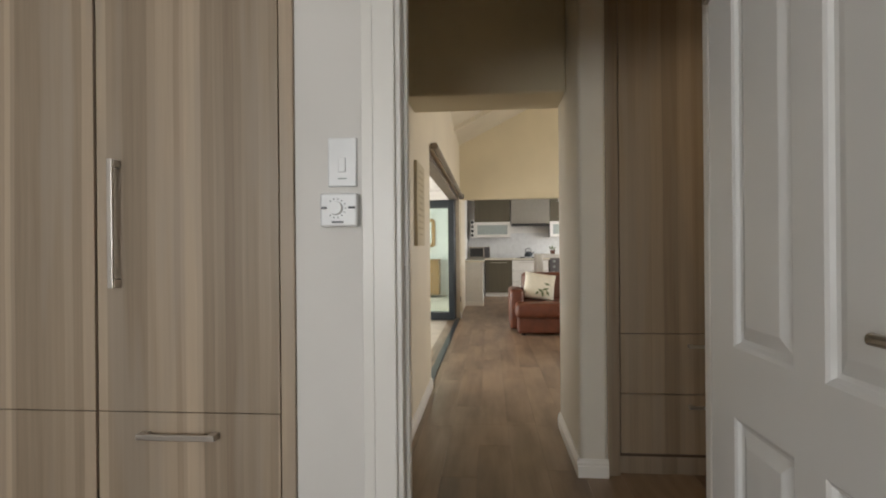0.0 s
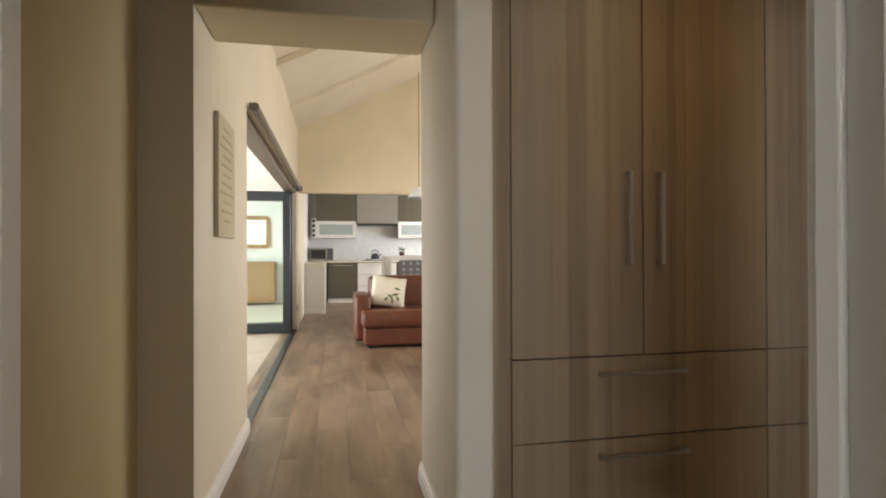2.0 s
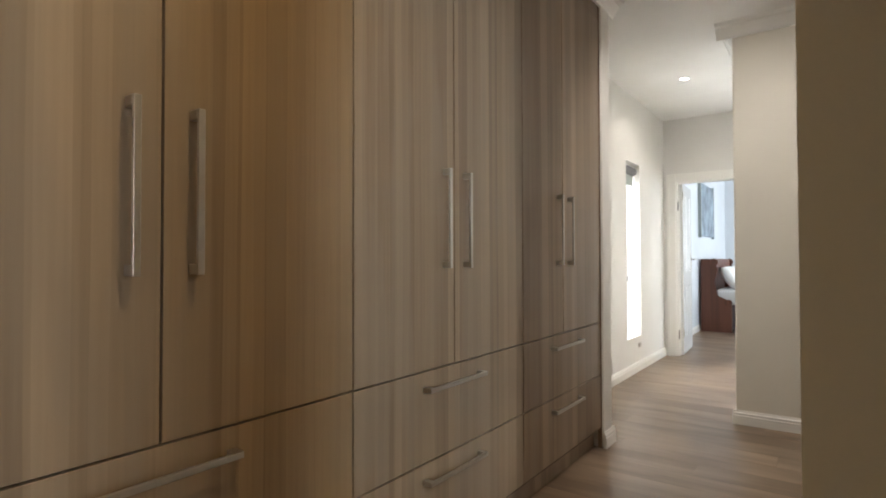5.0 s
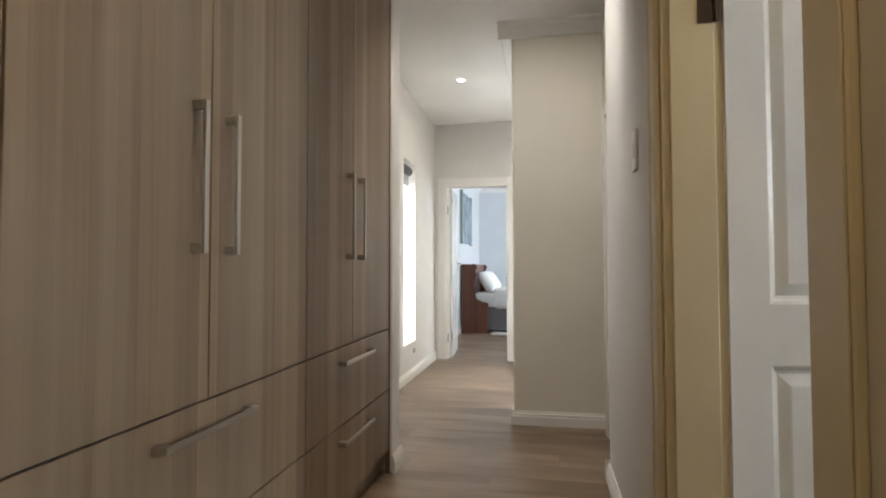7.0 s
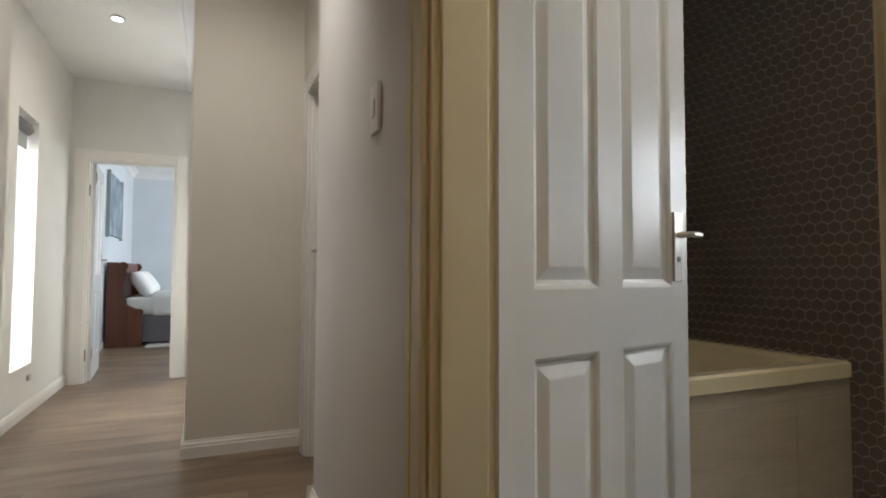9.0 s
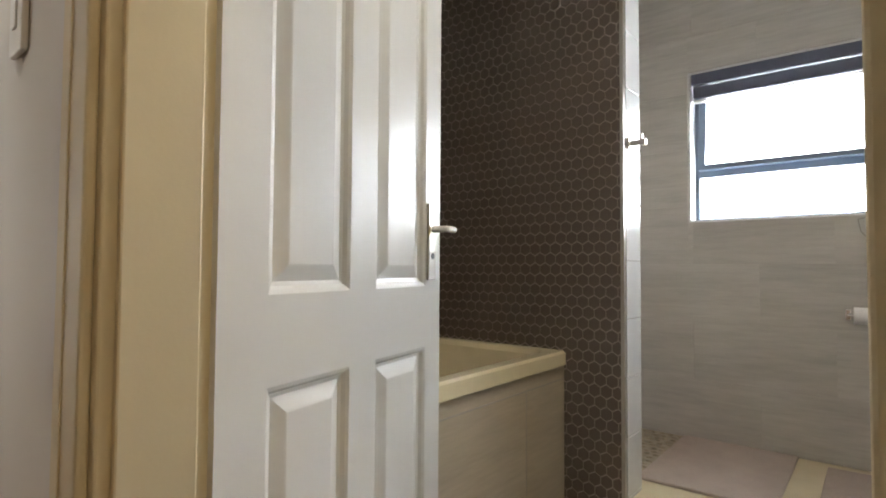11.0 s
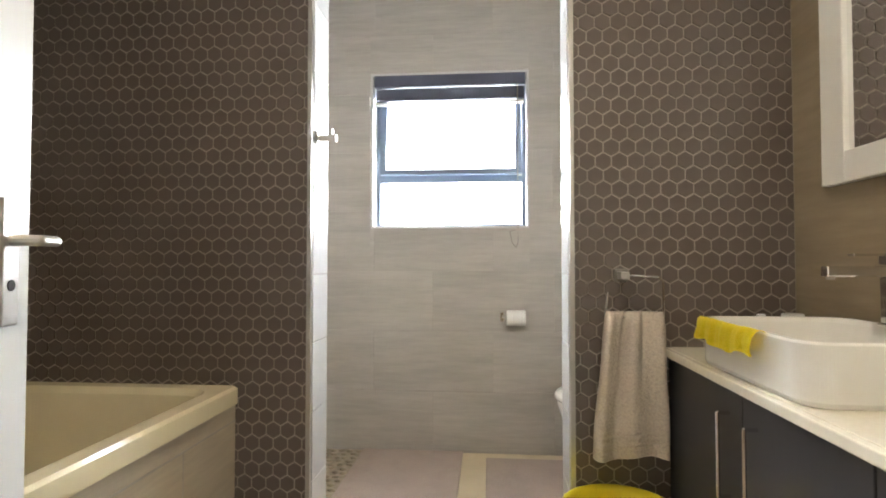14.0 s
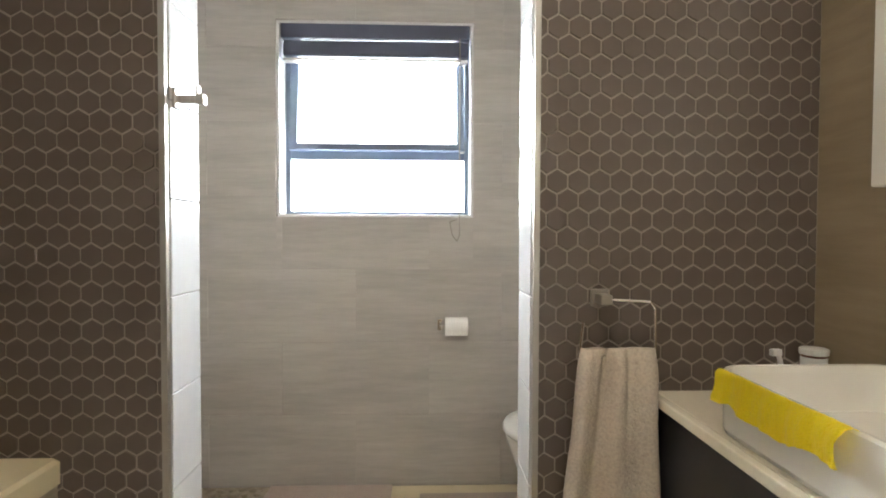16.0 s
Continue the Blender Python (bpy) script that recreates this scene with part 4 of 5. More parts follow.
# ---- kitchen ----
pn = thing("peninsula", 1.145, 13.13, 0, 0, "low white kitchen wall end with a pale worktop", "kitchen counter")
part("wall_end", bx(0.0, 0.42, 0, 2.1, 0, 0.92, 0.004), "kitwhite", pn)
part("skirting_board", bx(0.0, 0.435, -0.016, 0.0, 0, 0.09, 0.004), "trim", pn)
wt = thing("worktop", 1.145, 13.10, 0.92, 0, "pale stone kitchen worktop", "worktop")
part("side_run", bx(-0.003, 0.45, 0, 2.78, 0.001, 0.035, 0.004), "stone", wt)
part("back_run", bx(0.451, 3.2, 2.17, 2.78, 0.001, 0.035, 0.004), "stone", wt)


def base_unit(x0, x1, fronts, material, label):
    u = thing("base_cabinet", x0, 15.31, 0, 0, label, "cabinet", "kitchen base cabinets")
    part("carcass", bx(0.001, x1 - x0 - 0.001, 0.02, 0.58, 0.1, 0.915), "gap", u)
    part("plinth", bx(0, x1 - x0, 0.05, 0.065, 0.0, 0.1), "kitwhite", u)
    for lo, hi in fronts:
        f = part("drawer" if len(fronts) > 1 else "door", bx(0.003, x1 - x0 - 0.003, 0, 0.018, lo, hi - 0.005, 0.001, 1), material, u)
        part("handle", bx(0.18 * (x1 - x0), 0.82 * (x1 - x0), -0.022, -0.012, hi - 0.06, hi - 0.05), "steel", f)


base_unit(1.60, 2.265, [(0.11, 0.91)], "kitdark", "dark laminate kitchen base cabinet")
base_unit(2.268, 3.17, [(0.11, 0.37), (0.37, 0.64), (0.64, 0.91)], "kitwhite", "white kitchen drawer unit")
base_unit(3.173, 3.90, [(0.11, 0.91)], "kitdark", "dark laminate kitchen base cabinet")
structure("splashback", bx(1.142, 4.4, 15.885, 15.898, 0.957, 1.60), "splash", "pale glossy kitchen splashback")


def wall_unit(x0, x1):
    u = thing("wall_cabinet", x0, 15.55, 1.49, 0, "dark wall cabinet over a white-framed frosted flap", "cabinet", "kitchen wall cabinets")
    w = x1 - x0
    part("body", bx(0, w, 0.02, 0.34, 0.0, 1.12, 0.002), "kitdark", u)
    part("door", bx(0.003, w - 0.003, 0, 0.02, 0.40, 1.12, 0.002), "kitdark", u)
    fl = part("flap", bx(0.0, w, -0.004, 0.018, 0.0, 0.075, 0.002), "kitwhite", u, "white-framed frosted glass flap")
    part("flap_rail", bx(0.0, w, -0.004, 0.018, 0.315, 0.392, 0.002), "kitwhite", fl)
    part("flap_stile", bx(0.0, 0.075, -0.004, 0.018, 0.075, 0.315, 0.002), "kitwhite", fl)
    part("flap_stile", bx(w - 0.075, w, -0.004, 0.018, 0.075, 0.315, 0.002), "kitwhite", fl)
    part("pane", bx(0.075, w - 0.075, 0.004, 0.010, 0.075, 0.315), "frost", fl)
    part("handle", bx(w * 0.3, w * 0.7, -0.025, -0.015, 0.03, 0.04), "steel", fl)


wall_unit(1.33, 2.245)
wall_unit(3.24, 4.15)
hd = thing("cooker_hood", 2.26, 15.52, 1.80, 0, "steel cooker hood with a thin dark glass edge", "cooker hood")
part("chimney", bx(0.0, 0.97, 0.02, 0.37, 0.03, 0.81, 0.002), "hood", hd)
part("canopy", bx(0.02, 0.95, -0.12, 0.37, -0.02, 0.028, 0.006), "black", hd)
hb = thing("hob", 2.40, 15.38, 0.956, 0, "black gas hob on the worktop", "hob")
part("plate", bx(0, 0.62, 0, 0.45, 0, 0.012, 0.003), "black", hb)
for x in (0.15, 0.46):
    for y in (0.12, 0.33):
        part("burner", lathe([(0.06, 0.012), (0.06, 0.03), (0.03, 0.034)], 16), "black", hb).matrix_basis = pose(x, y, 0)
kt = thing("kettle", 2.69, 15.52, 0.991, 0, "dark blue enamel whistling kettle on the hob", "kettle")
part("body", lathe([(0.09, 0.0), (0.105, 0.02), (0.10, 0.07), (0.07, 0.12), (0.035, 0.135)], 24), "darkframe", kt, smooth=True)
part("handle", tube([(-0.07, 0, 0.11), (-0.065, 0, 0.19), (0, 0, 0.22), (0.065, 0, 0.19), (0.07, 0, 0.11)], 0.009), "black", kt)
part("spout", cyl(bmesh.new(), (0.08, 0, 0.06), (0.14, 0, 0.12), 0.018, 0.012, 12), "darkframe", kt)
part("lid_knob", lathe([(0.012, 0.135), (0.016, 0.15), (0.006, 0.158)], 12), "black", kt)
mw = thing("microwave", 1.19, 15.40, 0.956, 0, "silver microwave oven with a dark window", "microwave")
part("body", bx(0, 0.53, 0, 0.38, 0.01, 0.30, 0.008), "hood", mw)
part("window", bx(0.03, 0.36, -0.004, 0.0, 0.05, 0.26), "black", mw)
part("control_panel", bx(0.39, 0.52, -0.004, 0.0, 0.03, 0.28), "darkplastic", mw)
part("handle", bx(0.365, 0.38, -0.03, -0.018, 0.06, 0.25), "steel", mw)
wr = thing("wine_rack", 1.28, 15.45, 1.485, 0, "slim wall rack holding dark bottles", "wine rack")
part("upright", bx(-0.05, 0.045, 0.05, 0.09, 0.0, 0.45, 0.003), "kitwhite", wr)
for k in range(4):
    part("bottle", cyl(bmesh.new(), (0.0, -0.04, 0.06 + k * 0.11), (0.0, 0.26, 0.06 + k * 0.11), 0.036, n=16), "black", wr)
bt = thing("bar_table", 2.62, 12.35, 0, 0, "white bar table with a thick square frame", "table")
part("tabletop", bx(0, 1.6, 0, 0.6, 1.02, 1.09, 0.004), "kitwhite", bt)
part("side_panel", bx(0, 0.12, 0, 0.6, 0, 1.02, 0.004), "kitwhite", bt)
part("side_panel", bx(1.48, 1.6, 0, 0.6, 0, 1.02, 0.004), "kitwhite", bt)
ch = thing("dining_chair", 3.02, 12.05, 0, 0, "dark grey patterned upholstered chair at the bar table", "chair")
part("backrest", bx(-0.2, 0.2, -0.2, -0.14, 0.5, 1.02, 0.03, 3), "grey", ch)
part("seat", bx(-0.21, 0.21, -0.2, 0.2, 0.42, 0.5, 0.02, 3), "grey", ch)
for x in (-0.17, 0.17):
    for y in (-0.16, 0.16):
        part("leg", bx(x - 0.02, x + 0.02, y - 0.02, y + 0.02, 0, 0.42), "wood", ch)
for i in range(3):
    for k in range(5):
        part("pattern_dot", cyl(bmesh.new(), (-0.12 + i * 0.12, -0.203, 0.56 + k * 0.1), (-0.12 + i * 0.12, -0.199, 0.56 + k * 0.1), 0.025, n=10), "frost", ch)
pt = thing("pot_plant", 2.96, 12.6, 1.09, 0, "small pot plant on the bar table", "plant")
part("pot", lathe([(0.04, 0), (0.055, 0.07), (0.05, 0.072)], 16), "wood", pt)
bm = bmesh.new()
for k in range(26):
    a, t = random.random() * 6.28, random.uniform(0.3, 1.1)
    r = random.uniform(0.04, 0.1)
    p = Vector((r * math.cos(a), r * math.sin(a), 0.07 + r * t))
    q = p * 0.5 + Vector((0, 0, 0.03))
    s = Vector((-math.sin(a), math.cos(a), 0)) * 0.012
    bm.faces.new([bm.verts.new(v) for v in (q, (p + q) / 2 + s, p, (p + q) / 2 - s)])
part("leaves", bm, "leafy", pt)
pd = thing("pendant_lamp", 3.03, 11.0, 2.0, 0, "white dome pendant lamp on a thin cable", "pendant lamp")
part("shade", lathe([(0.16, 0.0), (0.155, 0.03), (0.11, 0.09), (0.04, 0.13), (0.02, 0.17), (0.019, 0.165), (0.10, 0.085), (0.15, 0.0)], 28), "plastic", pd, smooth=True)
part("cable", cyl(bmesh.new(), (0, 0, 0.16), (0, 0, 1.975), 0.004, n=6), "black", pd)

# ---- patio room ----
db = thing("sideboard", -0.55, 15.1, 0, 0, "honey-coloured wooden sideboard against the wall", "sideboard")
part("body", bx(0, 1.0, 0, 0.45, 0.06, 0.92, 0.006), "pine", db)
part("top", bx(-0.03, 1.03, -0.03, 0.45, 0.92, 0.95, 0.006), "pine", db)
for k in range(2):
    part("door", bx(0.03 + k * 0.48, 0.49 + k * 0.48, -0.012, 0, 0.1, 0.88, 0.004), "pine", db)
mr = thing("wall_mirror", -0.30, 15.57, 1.62, 0, "wide mirror in a rounded wooden frame", "mirror")
part("frame", extrude([(-0.62, -0.30), (-0.55, -0.37), (0.55, -0.37), (0.62, -0.30), (0.62, 0.30), (0.55, 0.37), (-0.55, 0.37), (-0.62, 0.30)], "y", 0, 0.025), "pine", mr)
part("glass", bx(-0.52, 0.52, -0.006, -0.001, -0.28, 0.28), "mirror", mr)


def wooden_chair(x, y, rz):
    c = thing("wooden_chair", x, y, 0, rz, "honey-coloured wooden chair with a slatted back", "chair", "patio chairs")
    part("seat", bx(-0.21, 0.21, -0.21, 0.21, 0.43, 0.46, 0.008), "pine", c)
    for a in (-0.18, 0.18):
        part("leg", bx(a - 0.02, a + 0.02, -0.2, -0.16, 0, 0.43, 0.003), "pine", c)
        part("leg", bx(a - 0.02, a + 0.02, 0.16, 0.2, 0, 0.98, 0.003), "pine", c)
    part("top_rail", bx(-0.2, 0.2, 0.165, 0.195, 0.88, 0.98, 0.005), "pine", c)
    for k in range(4):
        part("slat", bx(-0.13 + k * 0.08, -0.11 + k * 0.08, 0.172, 0.188, 0.46, 0.88, 0.002), "pine", c)


wooden_chair(-0.75, 13.9, 20)
wooden_chair(-1.25, 13.3, -30)
fn = thing("ceiling_fan", -0.4, 10.6, 2.7, 20, "grey ceiling fan at rest", "ceiling fan")
part("rod", cyl(bmesh.new(), (0, 0, 0), (0, 0, -0.2), 0.015, n=10), "steel", fn)
part("motor", lathe([(0.05, -0.3), (0.1, -0.28), (0.1, -0.22), (0.04, -0.19)], 20), "steel", fn)
for k in range(3):
    b = part("blade", bx(0.1, 0.62, -0.06, 0.06, -0.255, -0.247, 0.002), "grey", fn)
    b.matrix_basis = pose(0, 0, 0, 0, 0, 120 * k)

# ---- far bedroom ----
bd = thing("bed", 11.62, 5.17, 0, 0, "wooden bed with white linen and a grey valance", "bed")
hb2 = part("headboard", extrude([(0, 0), (-0.43, 0), (-0.43, 0.42), (-0.36, 0.50), (-0.24, 0.56), (-0.20, 0.78), (-0.24, 0.98), (-0.20, 1.08), (-0.12, 1.13), (0, 1.13)], "x", 0, 0.05), "wood", bd, "dark red-brown curved wooden headboard")
part("headboard_side", extrude([(0, 0), (-0.43, 0), (-0.43, 0.42), (-0.36, 0.50), (-0.24, 0.56), (-0.20, 0.78), (-0.24, 0.98), (-0.20, 1.08), (-0.12, 1.13), (0, 1.13)], "x", 1.55, 1.60), "wood", hb2)
for hx in (0.025, 1.575):
    part("headboard_cap", cyl(bmesh.new(), (hx - 0.035, -0.19, 1.075), (hx + 0.035, -0.19, 1.075), 0.06, n=20), "wood", hb2)
    part("headboard_arm", cyl(bmesh.new(), (hx - 0.035, -0.385, 0.455), (hx + 0.035, -0.385, 0.455), 0.05, n=20), "wood", hb2)
part("headboard_panel", bx(0.05, 1.55, -0.12, -0.02, 0.0, 1.10, 0.01), "wood", hb2)
part("headboard_shelf", bx(0.05, 1.55, -0.20, -0.12, 0.98, 1.13, 0.03, 4), "wood", hb2)
part("base", bx(0.06, 1.54, -2.2, -0.42, 0.05, 0.42, 0.01), "grey", bd)
part("mattress", bx(0.04, 1.56, -2.22, -0.21, 0.42, 0.66, 0.05, 4), "linen", bd, smooth=True)
part("duvet", bx(0.0, 1.60, -2.26, -0.52, 0.40, 0.72, 0.07, 4), "linen", bd, smooth=True)
for x in (0.42, 1.15):
    p2 = thing("pillow", 11.62 + x, 4.80, 0.80, 0, "plump white pillow on the bed", "pillow", "bed pillows")
    p2.matrix_world = pose(11.62 + x, 4.78, 0.83, -35, 0, 0)
    cushion("pillow_case", 0.66, 0.42, 0.2, "linen", p2)
structure("rug", bx(11.45, 13.4, 2.3, 4.68, 0.0, 0.02, 0.004), "rug", "white bedside rug")
ar = thing("picture", 12.2, 5.175, 1.92, 0, "blue-grey picture in a pale frame on the bedroom wall", "picture")
part("canvas", bx(-0.55, 0.55, -0.02, 0.02, -0.42, 0.42, 0.003), "art", ar)
part("frame", bx(-0.58, -0.551, -0.025, 0.02, -0.45, 0.45, 0.003), "frost", ar)
part("frame", bx(0.551, 0.58, -0.025, 0.02, -0.45, 0.45, 0.003), "frost", ar)

# ---- bathroom ----
bt2 = thing("bathtub", 4.525, 1.757, 0, 0, "cream bathtub with a grey-beige tiled side", "bathtub")
rings = []
bm = bmesh.new()
X0, X1, Y0, Y1 = 0.0, 0.79, 0.0, 1.55


def rounded(x0, x1, y0, y1, r, z, n=14):
    out = []
    for cx, cy, a0 in ((x1 - r, y1 - r, 0), (x0 + r, y1 - r, 90), (x0 + r, y0 + r, 180), (x1 - r, y0 + r, 270)):
        for k in range(n + 1):
            a = radians(a0 + 90 * k / n)
            out.append(bm.verts.new((cx + r * math.cos(a), cy + r * math.sin(a), z)))
    return out


def skin(rows, cap_first, cap_last):
    for a, b in zip(rows, rows[1:]):
        for k in range(len(a)):
            bm.faces.new((a[k], a[(k + 1) % len(a)], b[(k + 1) % len(b)], b[k]))
    if cap_first:
        bm.faces.new(rows[0])
    if cap_last:
        bm.faces.new(rows[-1])
    bmesh.ops.recalc_face_normals(bm, faces=bm.faces[:])


skin([rounded(X0, X1, Y0, Y1, 0.012, 0.634), rounded(X0, X1, Y0, Y1, 0.012, 0.682), rounded(X0 + 0.008, X1 - 0.006, Y0 + 0.006, Y1 - 0.006, 0.014, 0.691), rounded(X0 + 0.055, X1 - 0.05, Y0 + 0.05, Y1 - 0.06, 0.09, 0.69), rounded(X0 + 0.07, X1 - 0.06, Y0 + 0.065, Y1 - 0.075, 0.09, 0.67), rounded(X0 + 0.12, X1 - 0.10, Y0 + 0.15, Y1 - 0.2, 0.1, 0.26)], False, True)
part("tub", bm, "bath", bt2, "cream enamel tub", smooth=False)
part("side_panel", bx(0.012, 0.03, 0.0, 1.55, 0.0, 0.632), "paneltile", bt2, "grey-beige tiled bath side")
part("panel_joint", bx(0.0105, 0.012, 0.0, 1.55, 0.575, 0.580), "tilejoint", bt2)
for k in range(3):
    part("panel_joint", bx(0.0105, 0.012, 0.30 + k * 0.6, 0.303 + k * 0.6, 0.0, 0.575), "tilejoint", bt2)

vn = thing("vanity", 2.787, 1.757, 0, 0, "charcoal vanity cabinet with steel bar handles", "vanity")
part("body", bx(0, 0.355, 0, 1.50, 0.12, 0.809), "vanity", vn)
part("plinth", bx(0, 0.31, 0.01, 1.49, 0.0, 0.12), "black", vn)
for k, (y0, y1, hy) in enumerate(((0.003, 0.476, 0.413), (0.480, 0.881, 0.543), (0.885, 1.19, 1.13), (1.194, 1.498, 1.25))):
    d = part("door", bx(0.357, 0.375, y0, y1, 0.13, 0.803, 0.002), "vanity", vn)
    part("handle", tube([(0.375, hy, 0.555), (0.402, hy, 0.555), (0.402, hy, 0.745), (0.375, hy, 0.745)], 0.0042, 8), "chrome", d)
vt = thing("worktop", 2.787, 1.757, 0.81, 0, "cream stone vanity top", "worktop")
part("slab", bx(0, 0.38, 0, 1.52, 0, 0.023, 0.002), "stone", vt)
part("front_edge", bx(0.3805, 0.40, 0, 1.52, 0.0, 0.023, 0.003), "stone", vt)
bs = thing("basin", 2.80, 1.985, 0.837, 0, "white rectangular countertop basin with rounded corners", "basin")
bm = bmesh.new()
skin([rounded(0.006, 0.356, 0.006, 0.484, 0.052, -0.0035), rounded(0.002, 0.360, 0.002, 0.488, 0.055, 0.006), rounded(0, 0.362, 0, 0.49, 0.055, 0.108), rounded(0.003, 0.359, 0.003, 0.487, 0.055, 0.113), rounded(0.011, 0.351, 0.011, 0.479, 0.05, 0.112), rounded(0.015, 0.347, 0.015, 0.475, 0.05, 0.10), rounded(0.03, 0.33, 0.03, 0.46, 0.05, 0.03)], True, True)
part("bowl", bm, "ceramic", bs, smooth=False)
part("drain", cyl(bmesh.new(), (0.17, 0.24, 0.030), (0.17, 0.24, 0.034), 0.022, n=20), "chrome", bs)
tp = thing("tap", 2.818, 2.186, 0.9475, 0, "square chrome basin tap with a long spout", "tap")
part("base", bx(-0.014, 0.020, -0.020, 0.020, 0.0, 0.006, 0.002), "chrome", tp)
part("column", bx(-0.013, 0.015, -0.014, 0.014, 0.006, 0.110, 0.002), "chrome", tp)
part("spout", bx(-0.013, 0.142, -0.013, 0.013, 0.111, 0.135, 0.003), "chrome", tp)
part("aerator", cyl(bmesh.new(), (0.128, 0, 0.104), (0.128, 0, 0.112), 0.009, n=16), "steel", tp)
part("cartridge", bx(-0.013, 0.017, -0.014, 0.014, 0.138, 0.164, 0.002), "chrome", tp)
part("lever", bx(0.0165, 0.085, -0.011, 0.011, 0.157, 0.163, 0.002), "chrome", tp)
mi = thing("bathroom_mirror", 2.787, 1.935, 1.294, 0, "large mirror in a broad white frame", "mirror")
part("frame", bx(0, 0.028, 0, 0.095, 0, 0.95, 0.004), "trim", mi)
part("frame", bx(0, 0.028, 0.955, 1.05, 0, 0.95, 0.004), "trim", mi)
part("frame", bx(0, 0.028, 0.095, 0.955, 0, 0.08, 0.004), "trim", mi)
part("frame", bx(0, 0.028, 0.095, 0.955, 0.87, 0.95, 0.004), "trim", mi)
part("glass", bx(0, 0.014, 0.095, 0.955, 0.08, 0.87), "mirror", mi)


def draped(name, w0, w1, z0, z1, folds, material, parent, thick=0.035, seed=0):
    """Hanging cloth, gathered at the top, wider at the hem; x across, y out from the wall."""
    rnd = random.Random(seed)
    ph = [rnd.random() * 6.28 for _ in range(4)]
    bm = bmesh.new()
    nu, nv = 48, 90
    rows = []
    for side in (1, -1):
        for j in range(nv + 1):
            t = j / nv
            w = w0 + (w1 - w0) * t ** 0.7
            row = []
            for i in range(nu + 1):
                u = 2 * i / nu - 1
                fold = math.sin(folds * u * 1.6 + ph[0] + 0.6 * t) * 0.014 + math.sin(folds * 2.3 * u + ph[1] - t) * 0.005 * (1 - 0.5 * t)
                fold -= 0.030 * math.exp(-((u - 0.30 - 0.20 * t) / 0.09) ** 2) * max(0.0, 1 - 1.1 * t) * side
                fold -= 0.016 * math.exp(-((u + 0.25 - 0.1 * t) / 0.08) ** 2) * max(0.0, 1 - 1.6 * t) * side
                fold += 0.0022 * math.sin(t * 150) * (0.80 < t < 0.94) * side
                edge = math.sqrt(max(0.0, 1 - abs(u) ** 5))
                sag = 0.010 * math.sin(3 * u + ph[2]) * (t > 0.9)
                top = math.sin(min(1.0, t * 7) * math.pi / 2)
                y = side * (thick * 0.5 * edge * (0.35 + 0.65 * top)) + fold * edge * (0.3 + 0.7 * top) + rnd.uniform(-0.0016, 0.0016) * edge
                x = u * w / 2 * (1 + 0.02 * math.sin(9 * t + ph[3])) + 0.014 * t
                row.append(bm.verts.new((x, y, z1 + (z0 - z1) * t + sag)))
            rows.append(row)
    f, b = rows[:nv + 1], rows[nv + 1:]
    for g, flip in ((f, False), (b, True)):
        for j in range(nv):
            for i in range(nu):
                q = [g[j][i], g[j][i + 1], g[j + 1][i + 1], g[j + 1][i]]
                bm.faces.new(q[::-1] if flip else q)
    for i in range(nu):
        bm.faces.new((f[0][i], b[0][i], b[0][i + 1], f[0][i + 1]))
        bm.faces.new((f[nv][i], f[nv][i + 1], b[nv][i + 1], b[nv][i]))
    for j in range(nv):
        bm.faces.new((f[j][0], f[j + 1][0], b[j + 1][0], b[j][0]))
        bm.faces.new((f[j][nu], b[j][nu], b[j + 1][nu], f[j + 1][nu]))
    bmesh.ops.remove_doubles(bm, verts=bm.verts[:], dist=0.0002)
    bmesh.ops.recalc_face_normals(bm, faces=bm.faces[:])
    return part(name, bm, material, parent, smooth=True)


tr = thing("towel_ring", 3.305, 1.757, 1.052, 0, "square chrome towel ring on the hexagon tiles", "towel ring")
part("rose", bx(-0.020, 0.020, 0.0, 0.010, -0.020, 0.020, 0.002), "hood", tr)
part("arm", bx(-0.014, 0.012, 0.010, 0.056, -0.011, 0.011, 0.002), "steel", tr)
part("ring", tube([(-0.015, 0.05, 0.0), (-0.100, 0.05, -0.004), (-0.112, 0.05, -0.02), (-0.113, 0.05, -0.125), (0.058, 0.05, -0.125), (0.05, 0.05, -0.05)], 0.0035, 8), "chrome", tr)
tw = thing("hand_towel", 3.278, 1.812, 0.0, 0, "grey-beige towel hanging from the towel ring", "towel")
draped("cloth", 0.165, 0.225, 0.515, 0.945, 4.0, "towel", tw, 0.05, 4)
yc = thing("face_cloth", 3.166, 2.10, 0.945, 0, "folded yellow face cloth over the basin edge", "cloth")
bm = bmesh.new()
ry = random.Random(8)
prof = [(-0.009, 0.003), (-0.004, 0.007), (0.004, 0.008), (0.011, 0.003), (0.015, -0.008), (0.017, -0.018), (0.018, -0.028), (0.0185, -0.038), (0.018, -0.048)]
n = 44
rows = []
for k in range(n + 1):
    yy = -0.066 + 0.299 * k / n
    wob = 0.004 * math.sin(k * 0.62) + 0.002 * math.sin(k * 1.5)
    drop = 0.005 * math.sin(k * 0.17 + 4.0) + 0.003 * math.sin(k * 0.5)
    row = []
    for i, (px, pz) in enumerate(prof):
        f = i / (len(prof) - 1)
        row.append(bm.verts.new((px + (wob + 0.002) * f + ry.uniform(-0.0008, 0.0008), yy + 0.006 * math.sin(i * 0.9) * (2 * k / n - 1), pz - drop * f + ry.uniform(-0.0008, 0.0008))))
    rows.append(row)
